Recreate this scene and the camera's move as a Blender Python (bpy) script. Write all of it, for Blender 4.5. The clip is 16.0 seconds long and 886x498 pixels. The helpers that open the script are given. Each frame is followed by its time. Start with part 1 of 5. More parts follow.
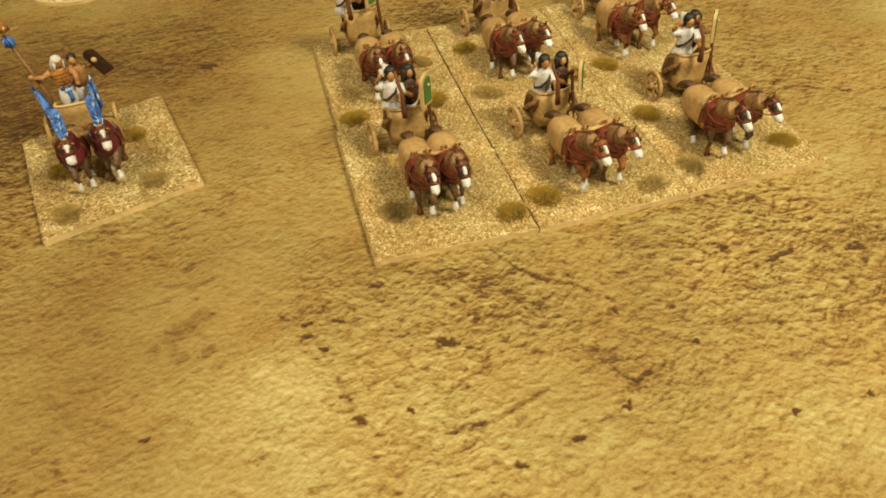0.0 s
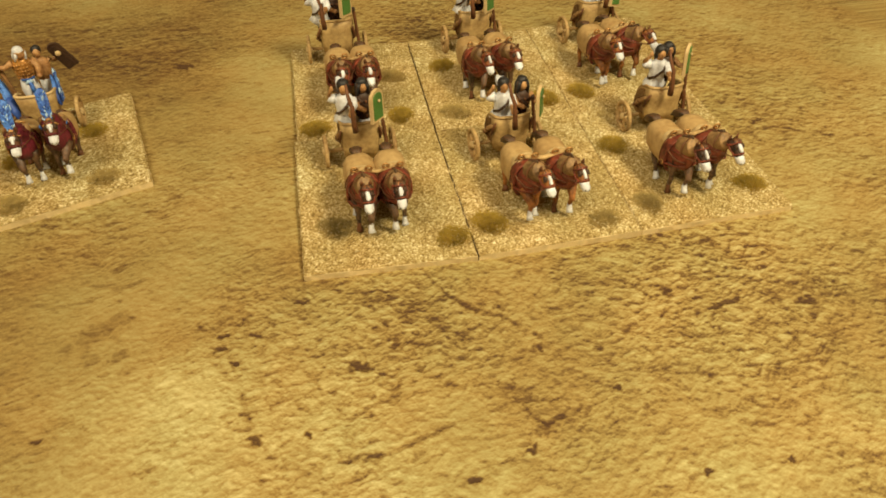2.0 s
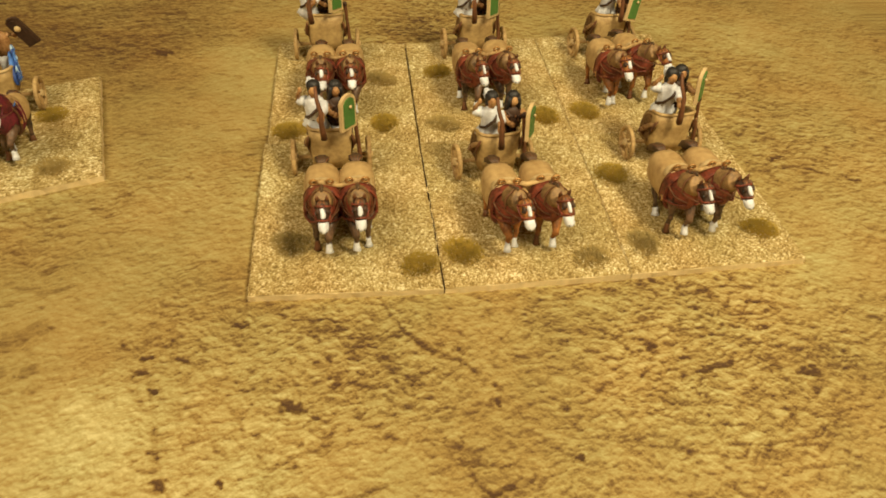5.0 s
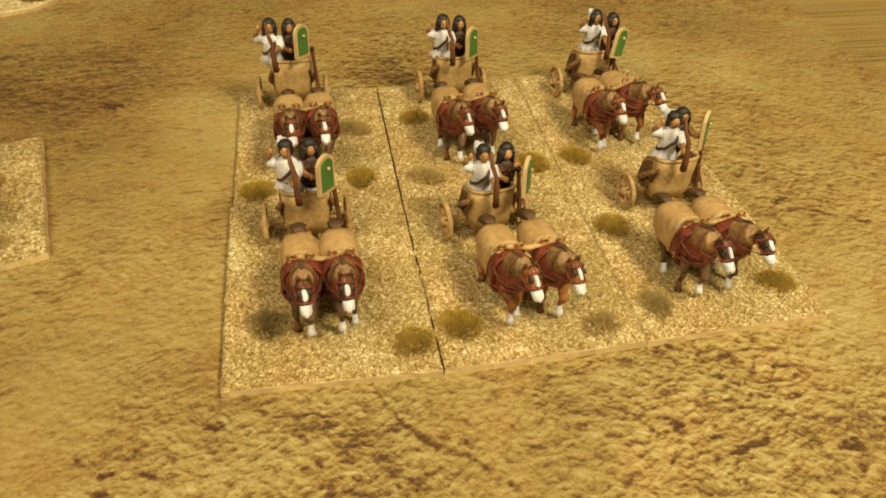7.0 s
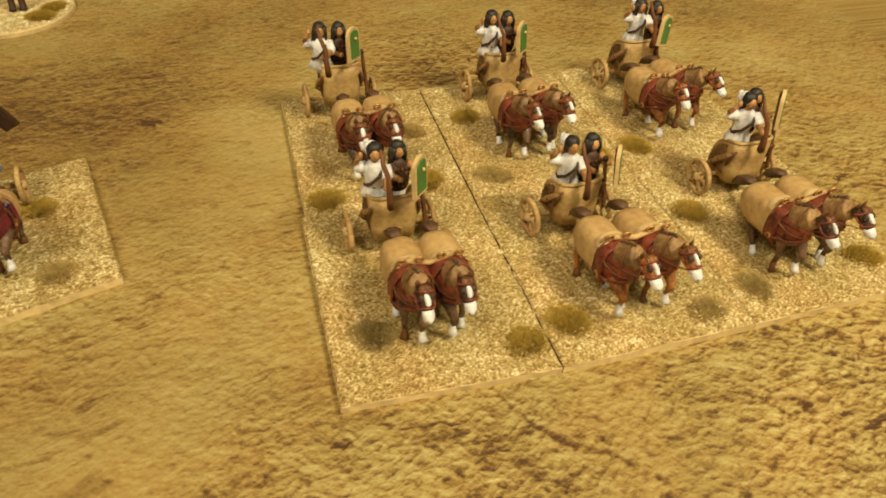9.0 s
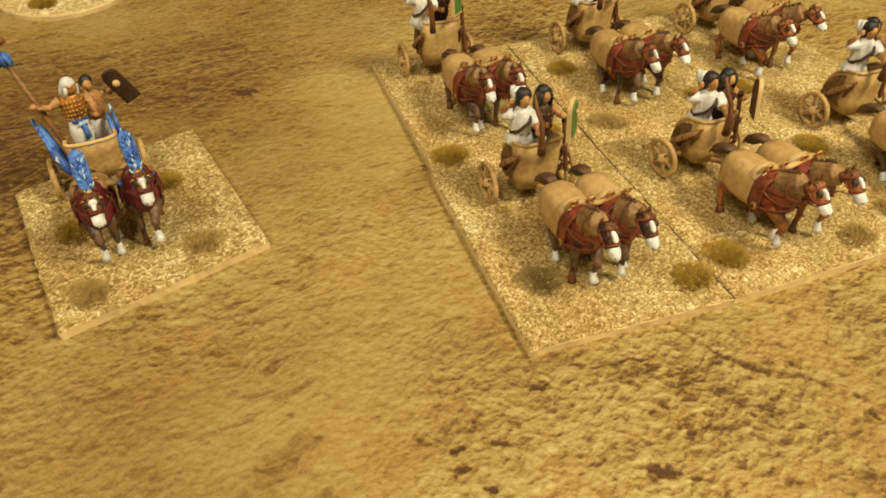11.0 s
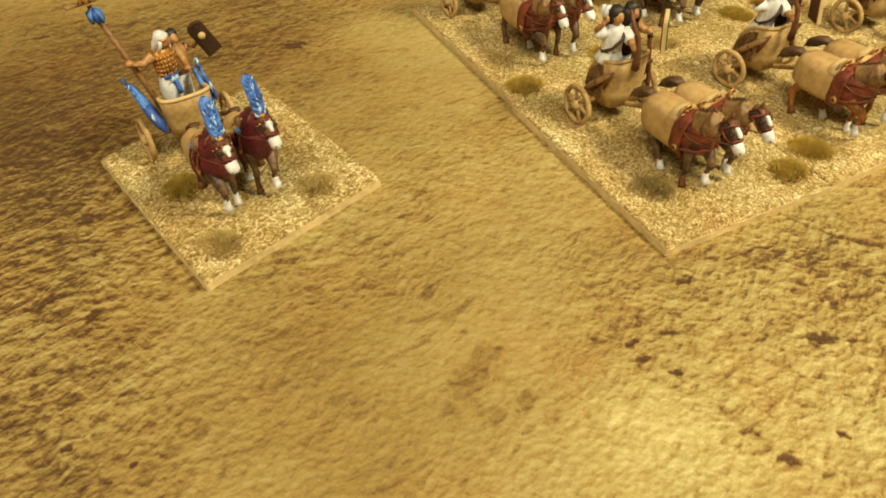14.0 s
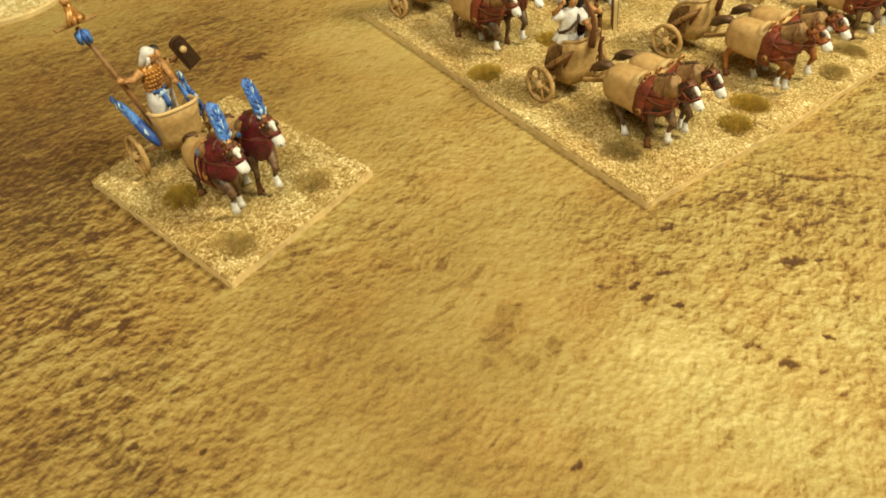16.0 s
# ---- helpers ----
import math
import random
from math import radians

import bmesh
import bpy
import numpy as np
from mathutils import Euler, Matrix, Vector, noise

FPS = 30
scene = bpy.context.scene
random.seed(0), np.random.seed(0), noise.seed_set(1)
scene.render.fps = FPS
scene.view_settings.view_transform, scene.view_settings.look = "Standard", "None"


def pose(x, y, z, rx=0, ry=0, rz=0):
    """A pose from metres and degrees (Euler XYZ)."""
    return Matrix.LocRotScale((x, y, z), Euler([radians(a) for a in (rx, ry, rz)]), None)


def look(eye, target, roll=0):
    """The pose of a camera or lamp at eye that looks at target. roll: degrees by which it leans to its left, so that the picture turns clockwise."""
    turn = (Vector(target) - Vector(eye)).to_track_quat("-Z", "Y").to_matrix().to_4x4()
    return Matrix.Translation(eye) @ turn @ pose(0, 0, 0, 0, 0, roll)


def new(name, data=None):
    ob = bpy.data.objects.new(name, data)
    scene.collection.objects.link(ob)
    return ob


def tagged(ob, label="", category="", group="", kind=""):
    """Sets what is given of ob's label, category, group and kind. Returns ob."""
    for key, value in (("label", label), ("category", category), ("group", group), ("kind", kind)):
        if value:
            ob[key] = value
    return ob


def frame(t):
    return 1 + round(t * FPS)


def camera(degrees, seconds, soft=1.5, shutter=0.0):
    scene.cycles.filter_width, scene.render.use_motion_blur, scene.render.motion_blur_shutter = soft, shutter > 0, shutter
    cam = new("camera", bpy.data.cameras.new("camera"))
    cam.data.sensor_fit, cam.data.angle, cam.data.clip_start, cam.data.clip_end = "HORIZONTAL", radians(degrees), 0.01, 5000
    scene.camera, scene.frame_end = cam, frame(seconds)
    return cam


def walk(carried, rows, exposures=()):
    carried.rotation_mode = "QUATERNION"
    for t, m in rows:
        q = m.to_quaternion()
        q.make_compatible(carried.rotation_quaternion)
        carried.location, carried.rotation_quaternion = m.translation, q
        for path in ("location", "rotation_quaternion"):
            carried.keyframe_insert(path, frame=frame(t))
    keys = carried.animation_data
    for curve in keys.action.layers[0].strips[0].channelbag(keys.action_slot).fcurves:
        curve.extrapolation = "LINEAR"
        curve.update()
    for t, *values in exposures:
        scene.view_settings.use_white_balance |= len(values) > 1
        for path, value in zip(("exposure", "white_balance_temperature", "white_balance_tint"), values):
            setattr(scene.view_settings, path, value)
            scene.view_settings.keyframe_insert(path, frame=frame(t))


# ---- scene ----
cam = camera(60.1, 16.0, soft=1.75, shutter=0.5)
PATH = [
    (0, (-0.01772, -0.12707, 0.12476), (0.07683, 0.22439, -0.21808), -1.87),
    (0.5, (-0.01371, -0.12648, 0.12426), (0.07758, 0.22846, -0.21587), -1.37),
    (1, (-0.00384, -0.12489, 0.12488), (0.07912, 0.23128, -0.21609), -1.09),
    (1.5, (0.00091, -0.12415, 0.12411), (0.08066, 0.23423, -0.21531), -0.71),
    (2, (0.00607, -0.12732, 0.12339), (0.07984, 0.23400, -0.21426), 0.10),
    (2.5, (0.01160, -0.12651, 0.12275), (0.08034, 0.23636, -0.21430), 1.36),
    (3, (0.01614, -0.12156, 0.12164), (0.07610, 0.24383, -0.21436), 1.62),
    (3.2, (0.01655, -0.12077, 0.12224), (0.07633, 0.24502, -0.21335), 2.27),
    (5.3, (0.02292, -0.10828, 0.11498), (0.08249, 0.25556, -0.22276), 3.21),
    (5.5, (0.02359, -0.10584, 0.11483), (0.08741, 0.25809, -0.22204), 3.68),
    (6, (0.02389, -0.10256, 0.11315), (0.09527, 0.26227, -0.22122), 4.07),
    (6.5, (0.02116, -0.09712, 0.11264), (0.09851, 0.26903, -0.21895), 3.64),
    (7, (0.01752, -0.09152, 0.11141), (0.10421, 0.27753, -0.21461), 3.33),
    (7.5, (0.01186, -0.08829, 0.10949), (0.10937, 0.28067, -0.21357), 3.36),
    (8, (0.00436, -0.08566, 0.10814), (0.11119, 0.28258, -0.21278), 3.18),
    (8.5, (-0.00150, -0.08454, 0.10645), (0.10961, 0.28303, -0.21377), 2.98),
    (9, (-0.00930, -0.08293, 0.10629), (0.10654, 0.28255, -0.21466), 2.31),
    (9.5, (-0.01847, -0.08147, 0.10483), (0.10614, 0.28129, -0.21592), 2.19),
    (10, (-0.03134, -0.07726, 0.10235), (0.09788, 0.28303, -0.21936), 0.98),
    (10.2, (-0.03513, -0.07768, 0.10311), (0.09136, 0.28107, -0.22140), 0.45),
    (12.3, (-0.05896, -0.07095, 0.09420), (0.08183, 0.27280, -0.24048), -0.83),
    (12.5, (-0.06368, -0.07083, 0.09443), (0.08440, 0.26900, -0.24111), -0.36),
    (13, (-0.06957, -0.07174, 0.09391), (0.08501, 0.26263, -0.24418), -0.73),
    (13.5, (-0.07593, -0.07096, 0.09552), (0.08736, 0.25582, -0.24587), -0.34),
    (14, (-0.08210, -0.06903, 0.09572), (0.08912, 0.25307, -0.24624), -0.46),
    (14.5, (-0.08813, -0.06883, 0.09424), (0.09810, 0.24495, -0.24761), -0.73),
    (15, (-0.09443, -0.07169, 0.09259), (0.10595, 0.23358, -0.24896), -0.90),
    (15.5, (-0.09840, -0.07003, 0.09502), (0.11354, 0.22748, -0.24639), -0.07),
    (16, (-0.10320, -0.06959, 0.09736), (0.11938, 0.22603, -0.23889), -1.08),
]
walk(cam, [(t, look(eye, target, roll)) for t, eye, target, roll in PATH],
     exposures=[(0, -0.36, 6580, 11), (3, -0.36, 6620, 11), (8, -0.34, 6680, 12), (12.5, -0.21, 6500, 9), (16, -0.06, 6400, 6)])

# ---- light of the room: one warm lamp in front, to the right, and the dim room round it ----
world = bpy.data.worlds.new("room_air")
scene.world = world
world.use_nodes = True
world.node_tree.nodes["Background"].inputs[0].default_value = (1.0, 0.86, 0.66, 1)
world.node_tree.nodes["Background"].inputs[1].default_value = 0.42
lamp_data = bpy.data.lights.new("room_lamp", "AREA")
lamp_data.shape, lamp_data.size = "DISK", 0.12
lamp_data.energy, lamp_data.color = 3.14, (1.0, 0.845, 0.51)
lamp = new("room_lamp", lamp_data)
lamp.matrix_world = look((0.222, -0.19, 0.41), (0.02, 0.02, 0.0))
tagged(lamp, "warm white room lamp above the gaming mat", "lamp")
# unseen fill lamp, added at the front left to lift the shaded sides
fill_data = bpy.data.lights.new("fill_light", "AREA")
fill_data.shape, fill_data.size = "DISK", 0.8
fill_data.energy, fill_data.color = 20.5, (1.0, 0.845, 0.53)
fill_light = new("fill_light", fill_data)
fill_light.matrix_world = look((-0.62, -0.52, 1.25), (0.0, 0.0, 0.0))
tagged(fill_light, "warm white unseen fill light, added from the front left", "lamp")

K = 0.001          # all sizes below are in millimetres


# ---- materials ----
def material(name, colour, rough=0.6, metal=0.0, vary=0.25, grain=1.2, bump=0.15, second=None):
    """A painted surface: two tones mixed by two scales of noise, and a fine relief. grain in millimetres."""
    m = bpy.data.materials.new(name)
    m.use_nodes = True
    n, l = m.node_tree.nodes, m.node_tree.links
    b = n["Principled BSDF"]
    co = n.new("ShaderNodeTexCoord")
    info = n.new("ShaderNodeObjectInfo")
    shift = n.new("ShaderNodeVectorMath")
    shift.operation = "ADD"
    l.new(co.outputs["Object"], shift.inputs[0])
    l.new(info.outputs["Random"], shift.inputs[1])
    fine, wide = n.new("ShaderNodeTexNoise"), n.new("ShaderNodeTexNoise")
    for node, size, detail in ((fine, grain, 4), (wide, grain * 6, 2)):
        node.inputs["Scale"].default_value = 1 / (size * K)
        node.inputs["Detail"].default_value = detail
        l.new(shift.outputs[0], node.inputs["Vector"])
    add = n.new("ShaderNodeMath")
    add.operation = "ADD"
    l.new(fine.outputs["Fac"], add.inputs[0])
    l.new(wide.outputs["Fac"], add.inputs[1])
    ramp = n.new("ShaderNodeMapRange")
    ramp.inputs["From Min"].default_value, ramp.inputs["From Max"].default_value = 0.7, 1.3
    l.new(add.outputs[0], ramp.inputs["Value"])
    mix = n.new("ShaderNodeMix")
    mix.data_type = "RGBA"
    low = second or tuple(c * (1 - vary) for c in colour)
    mix.inputs["A"].default_value = (*low, 1)
    mix.inputs["B"].default_value = (*[min(1, c * (1 + vary * 0.6)) for c in colour], 1)
    l.new(ramp.outputs[0], mix.inputs["Factor"])
    l.new(mix.outputs["Result"], b.inputs["Base Color"])
    b.inputs["Roughness"].default_value, b.inputs["Metallic"].default_value = rough, metal
    if bump:
        bp = n.new("ShaderNodeBump")
        bp.inputs["Strength"].default_value, bp.inputs["Distance"].default_value = bump, 0.3 * K
        l.new(fine.outputs["Fac"], bp.inputs["Height"])
        l.new(bp.outputs[0], b.inputs["Normal"])
    return m


def attribute_material(name, tones, attribute, rough, grain, amount, bump, stretch=(0.7, 1.3, 1), emboss=0.0, strands=0.0, spread=0.34):
    """A surface whose tone follows a stored height or print value, from dark to pale, with a grain over it."""
    m = bpy.data.materials.new(name)
    m.use_nodes = True
    n, l = m.node_tree.nodes, m.node_tree.links
    b = n["Principled BSDF"]
    at = n.new("ShaderNodeAttribute")
    at.attribute_name = attribute
    co = n.new("ShaderNodeTexCoord")
    mapping = n.new("ShaderNodeMapping")
    mapping.inputs["Scale"].default_value = stretch
    l.new(co.outputs["Object"], mapping.inputs["Vector"])
    fine = n.new("ShaderNodeTexNoise")
    fine.inputs["Scale"].default_value, fine.inputs["Detail"].default_value = 1 / (grain * K), 5
    fine.inputs["Roughness"].default_value, fine.inputs["Distortion"].default_value = 0.65, strands
    l.new(mapping.outputs[0], fine.inputs["Vector"])
    part_ = n.new("ShaderNodeMath")
    part_.operation = "MULTIPLY_ADD"
    part_.inputs[1].default_value, part_.inputs[2].default_value = amount, -amount / 2
    crisp = n.new("ShaderNodeMapRange")
    crisp.inputs["From Min"].default_value, crisp.inputs["From Max"].default_value = 0.5 - spread / 2, 0.5 + spread / 2
    l.new(fine.outputs["Fac"], crisp.inputs["Value"])
    l.new(crisp.outputs[0], part_.inputs[0])
    add = n.new("ShaderNodeMath")
    add.operation = "ADD"
    l.new(part_.outputs[0], add.inputs[0])
    l.new(at.outputs["Fac"], add.inputs[1])
    if emboss:
        # lit and shaded sides of small lumps, put into the tone: the same lumps a little further on, taken away
        lumps = []
        for ahead in (0.0, 0.30 * K):
            moved, lump = n.new("ShaderNodeMapping"), n.new("ShaderNodeTexNoise")
            moved.inputs["Location"].default_value = (0.34 * ahead, ahead, 0)
            l.new(co.outputs["Object"], moved.inputs["Vector"])
            lump.inputs["Scale"].default_value, lump.inputs["Detail"].default_value, lump.inputs["Roughness"].default_value = 1 / (1.5 * K), 3, 0.62
            l.new(moved.outputs[0], lump.inputs["Vector"])
            lumps.append(lump)
        less, more = n.new("ShaderNodeMath"), n.new("ShaderNodeMath")
        less.operation, more.operation, more.inputs[1].default_value = "SUBTRACT", "MULTIPLY_ADD", emboss
        l.new(lumps[0].outputs["Fac"], less.inputs[0])
        l.new(lumps[1].outputs["Fac"], less.inputs[1])
        rough_at, by = n.new("ShaderNodeAttribute"), n.new("ShaderNodeMath")
        rough_at.attribute_name, by.operation = "crumble", "MULTIPLY"
        l.new(less.outputs[0], by.inputs[0])
        l.new(rough_at.outputs["Fac"], by.inputs[1])
        l.new(by.outputs[0], more.inputs[0])
        l.new(add.outputs[0], more.inputs[2])
        add = more
    ramp = n.new("ShaderNodeValToRGB")
    while len(ramp.color_ramp.elements) < len(tones):
        ramp.color_ramp.elements.new(0.5)
    for e, (p, c) in zip(ramp.color_ramp.elements, tones):
        e.position, e.color = p, (*c, 1)
    l.new(add.outputs[0], ramp.inputs[0])
    drift = n.new("ShaderNodeTexNoise")
    drift.inputs["Scale"].default_value, drift.inputs["Detail"].default_value = 1 / (22 * K), 3
    l.new(co.outputs["Object"], drift.inputs["Vector"])
    span = n.new("ShaderNodeMapRange")
    span.inputs["From Min"].default_value, span.inputs["From Max"].default_value = 0.35, 0.65
    l.new(drift.outputs["Fac"], span.inputs["Value"])
    hue = n.new("ShaderNodeMix")
    hue.data_type = "RGBA"
    hue.inputs["A"].default_value, hue.inputs["B"].default_value = (1.01, 0.945, 0.87, 1), (0.968, 1.0, 0.975, 1)
    l.new(span.outputs[0], hue.inputs["Factor"])
    tint = n.new("ShaderNodeMix")
    tint.data_type, tint.blend_type = "RGBA", "MULTIPLY"
    tint.inputs["Factor"].default_value = 1.0
    l.new(ramp.outputs[0], tint.inputs["A"])
    l.new(hue.outputs["Result"], tint.inputs["B"])
    l.new(tint.outputs["Result"], b.inputs["Base Color"])
    b.inputs["Roughness"].default_value, b.inputs["Specular IOR Level"].default_value = rough, 0.25
    bp = n.new("ShaderNodeBump")
    bp.inputs["Strength"].default_value, bp.inputs["Distance"].default_value = bump, 0.4 * K
    l.new(fine.outputs["Fac"], bp.inputs["Height"])
    l.new(bp.outputs[0], b.inputs["Normal"])
    return m


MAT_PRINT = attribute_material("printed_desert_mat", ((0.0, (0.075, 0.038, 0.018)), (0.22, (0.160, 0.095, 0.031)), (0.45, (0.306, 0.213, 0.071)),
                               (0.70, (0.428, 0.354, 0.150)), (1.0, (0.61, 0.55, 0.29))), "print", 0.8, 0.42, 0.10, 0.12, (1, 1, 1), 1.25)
GRIT = attribute_material("painted_grit", ((0.0, (0.165, 0.105, 0.031)), (0.35, (0.294, 0.203, 0.071)), (0.60, (0.434, 0.325, 0.132)),
                          (0.82, (0.645, 0.535, 0.30)), (1.0, (0.88, 0.82, 0.58))), "grit", 0.8, 0.55, 0.45, 0.5, (1, 1, 1), 0.0, 1.6, 0.26)
CARD = material("tan_base_edge", (0.70, 0.55, 0.29), 0.75, vary=0.2, grain=1.5, bump=0.2)
TAN = material("tan_paint", (0.475, 0.328, 0.148), 0.52, vary=0.25, grain=1.5, bump=0.7, second=(0.35, 0.215, 0.085))
CAR_PAINT = material("pale_tan_car_paint", (0.48, 0.340, 0.145), 0.58, vary=0.25, grain=1.0, bump=0.3, second=(0.31, 0.190, 0.072))
CREAM = material("cream_paint", (0.60, 0.44, 0.22), 0.68, vary=0.15, grain=1.0)
WOOD = material("ochre_wood_paint", (0.42, 0.27, 0.105), 0.68, vary=0.25, grain=0.8, second=(0.22, 0.125, 0.042))
RIM = material("pale_wheel_paint", (0.50, 0.345, 0.15), 0.68, vary=0.25, grain=0.8, second=(0.25, 0.145, 0.05))
CHESTNUT = material("chestnut_paint", (0.285, 0.105, 0.034), 0.48, vary=0.4, grain=0.9, second=(0.085, 0.028, 0.011))
DARK = material("dark_brown_paint", (0.055, 0.026, 0.014), 0.6, vary=0.4, grain=0.8)
MAROON = material("maroon_harness", (0.25, 0.055, 0.028), 0.48, vary=0.4, grain=0.6, second=(0.055, 0.014, 0.009))
WINE = material("wine_red_trapper", (0.165, 0.015, 0.030), 0.58, vary=0.4, grain=0.6, second=(0.03, 0.005, 0.009))
LEATHER = material("brown_leather_paint", (0.145, 0.055, 0.020), 0.62, vary=0.4, grain=0.7)
WHITE = material("white_paint", (0.82, 0.86, 0.96), 0.62, vary=0.12, grain=0.8, second=(0.52, 0.53, 0.58))
BLACK = material("black_paint", (0.018, 0.016, 0.016), 0.5, vary=0.3, grain=0.7)
FLESH = material("bronzed_flesh_paint", (0.50, 0.285, 0.118), 0.55, vary=0.3, grain=0.5, second=(0.22, 0.088, 0.028))
GINGER = material("ginger_coat_paint", (0.36, 0.145, 0.036), 0.6, vary=0.45, grain=0.7, second=(0.11, 0.036, 0.012))
WICKER = material("brown_wicker_paint", (0.37, 0.225, 0.095), 0.55, vary=0.4, grain=0.6, second=(0.15, 0.075, 0.03))
POLE = material("brown_pole_paint", (0.255, 0.135, 0.050), 0.55, vary=0.4, grain=0.7, second=(0.12, 0.058, 0.022))
GREEN = material("green_shield_paint", (0.068, 0.185, 0.040), 0.45, vary=0.2, grain=1.2)
BLUE = material("blue_feather_paint", (0.085, 0.24, 0.68), 0.62, vary=0.5, grain=0.6, second=(0.030, 0.09, 0.40))
LEG = material("mottled_leg_paint", (0.15, 0.085, 0.050), 0.45, vary=0.6, grain=0.7, second=(0.014, 0.009, 0.006))
NECK = material("dun_neck_paint", (0.34, 0.205, 0.085), 0.6, vary=0.3, grain=0.8, second=(0.13, 0.072, 0.028))
DEEP_BLUE = material("deep_blue_paint", (0.028, 0.085, 0.38), 0.5, vary=0.4, grain=0.6)
TAIL = material("olive_brown_hair_paint", (0.105, 0.058, 0.022), 0.62, vary=0.45, grain=0.6, second=(0.035, 0.019, 0.010))
PALE_BLUE = material("pale_blue_paint", (0.42, 0.62, 0.86), 0.5, vary=0.2, grain=0.6)
GOLD = material("gold_scale_paint", (0.50, 0.25, 0.06), 0.4, metal=0.35, vary=0.5, grain=0.6, second=(0.16, 0.06, 0.015))
BRASS = material("brass_paint", (0.50, 0.27, 0.09), 0.4, metal=0.4, vary=0.3, grain=0.6)
GRASS_OLIVE = material("olive_static_grass", (0.44, 0.300, 0.045), 0.9, vary=0.3, grain=1.5, bump=0)
GRASS_GREY = material("grey_brown_static_grass", (0.455, 0.335, 0.115), 0.9, vary=0.3, grain=1.5, bump=0)
# dark brown that stands for the shade in the gap between two bases
SEAM_SHADE = material("seam_shade_edge", (0.15, 0.085, 0.032), 0.9, vary=0.5, grain=1.0, bump=0.2)
PEBBLE = material("cream_pebble_paint", (0.66, 0.53, 0.28), 0.7, vary=0.25, grain=0.7)
PLASTER = material("room_wall_paint", (0.62, 0.55, 0.44), 0.9, vary=0.06, grain=40, bump=0.05)


# ---- mesh helpers, in millimetres ----
from mathutils import noise


def mesh_of(name, bm, mats, smooth=True):
    bmesh.ops.recalc_face_normals(bm, faces=bm.faces)
    bm.transform(Matrix.Scale(K, 4))
    me = bpy.data.meshes.new(name)
    bm.to_mesh(me)
    bm.free()
    for m in (mats if isinstance(mats, (list, tuple)) else [mats]):
        me.materials.append(m)
    if smooth:
        me.polygons.foreach_set("use_smooth", [True] * len(me.polygons))
    return me


def part(name, bm, mats, parent, label="", kind="", smooth=True, at=None):
    """Links a bmesh, built in millimetres in its parent's frame, as one mesh under a thing or a part."""
    ob = new(name, mesh_of(name, bm, mats, smooth) if isinstance(bm, bmesh.types.BMesh) else bm)
    ob.parent = parent
    if at:
        ob.matrix_basis = at
    return tagged(ob, label, "", "", kind)


def mmpose(x, y, z, rx=0, ry=0, rz=0):
    return pose(x * K, y * K, z * K, rx, ry, rz)


def loft(bm, rings, mat=0, n=12, cap=True, m=None):
    """Joins elliptic rings (centre, first half axis, second half axis)."""
    m = m or Matrix()
    rows = []
    for c, a, b in rings:
        c, a, b = Vector(c), Vector(a), Vector(b)
        rows.append([bm.verts.new(m @ (c + a * math.cos(2 * math.pi * i / n) + b * math.sin(2 * math.pi * i / n))) for i in range(n)])
    faces = [bm.faces.new((r[i], r[(i + 1) % n], s[(i + 1) % n], s[i])) for r, s in zip(rows, rows[1:]) for i in range(n)]
    if cap:
        faces += [bm.faces.new(rows[0][::-1]), bm.faces.new(rows[-1])]
    for f in faces:
        f.material_index = mat
    return faces


def pleated(bm, rings, folds, mat=0, m=None, phase=0.0):
    """Joins rings (centre, half width in x, half depth in y, depth of the folds) that lie level, with soft folds running down."""
    m, n = m or Matrix(), folds * 4
    rows = []
    for (cx, cy, cz), a, b, deep in rings:
        row = []
        for i in range(n):
            w = 2 * math.pi * i / n
            f = 1 + deep * math.cos(folds * w + phase + 0.5 * math.sin(3 * w))
            row.append(bm.verts.new(m @ Vector((cx + a * f * math.cos(w), cy + b * f * math.sin(w), cz))))
        rows.append(row)
    faces = [bm.faces.new((r[i], r[(i + 1) % n], q[(i + 1) % n], q[i])) for r, q in zip(rows, rows[1:]) for i in range(n)]
    faces += [bm.faces.new(rows[0][::-1]), bm.faces.new(rows[-1])]
    for f in faces:
        f.material_index = mat


def tube(bm, pts, radii, mat=0, n=8, flat=1.0, m=None, side=(1, 0, 0)):
    """A round or flattened limb along points; radii one number or one for each point."""
    pts = [Vector(p) for p in pts]
    radii = radii if isinstance(radii, (list, tuple)) else [radii] * len(pts)
    rings = []
    for i, p in enumerate(pts):
        d = (pts[min(i + 1, len(pts) - 1)] - pts[max(i - 1, 0)]).normalized()
        a = Vector(side) - d * d.dot(Vector(side))
        a = a.normalized() if a.length > 0.05 else d.orthogonal().normalized()
        rings.append((p, a * radii[i], d.cross(a) * radii[i] * flat))
    return loft(bm, rings, mat, n, True, m)


def uneven(bm, amount, seed=0.0):
    """Small dents and swellings, as in a hand-made casting."""
    for v in bm.verts:
        v.co += amount * noise.noise_vector(v.co * 0.8 + Vector((seed * 3.7, 0, 0))) + 0.45 * amount * noise.noise_vector(v.co * 2.3)


def eased(pts, steps=3):
    """A smooth line through points."""
    pts = [Vector(p) for p in pts]
    ends = [pts[0]] + pts + [pts[-1]]
    line = []
    for p, q, r, t in zip(ends, ends[1:], ends[2:], ends[3:]):
        for k in range(steps):
            f = k / steps
            line.append(0.5 * (2 * q + (r - p) * f + (2 * p - 5 * q + 4 * r - t) * f * f + (3 * q - p - 3 * r + t) * f ** 3))
    return line + [pts[-1]]


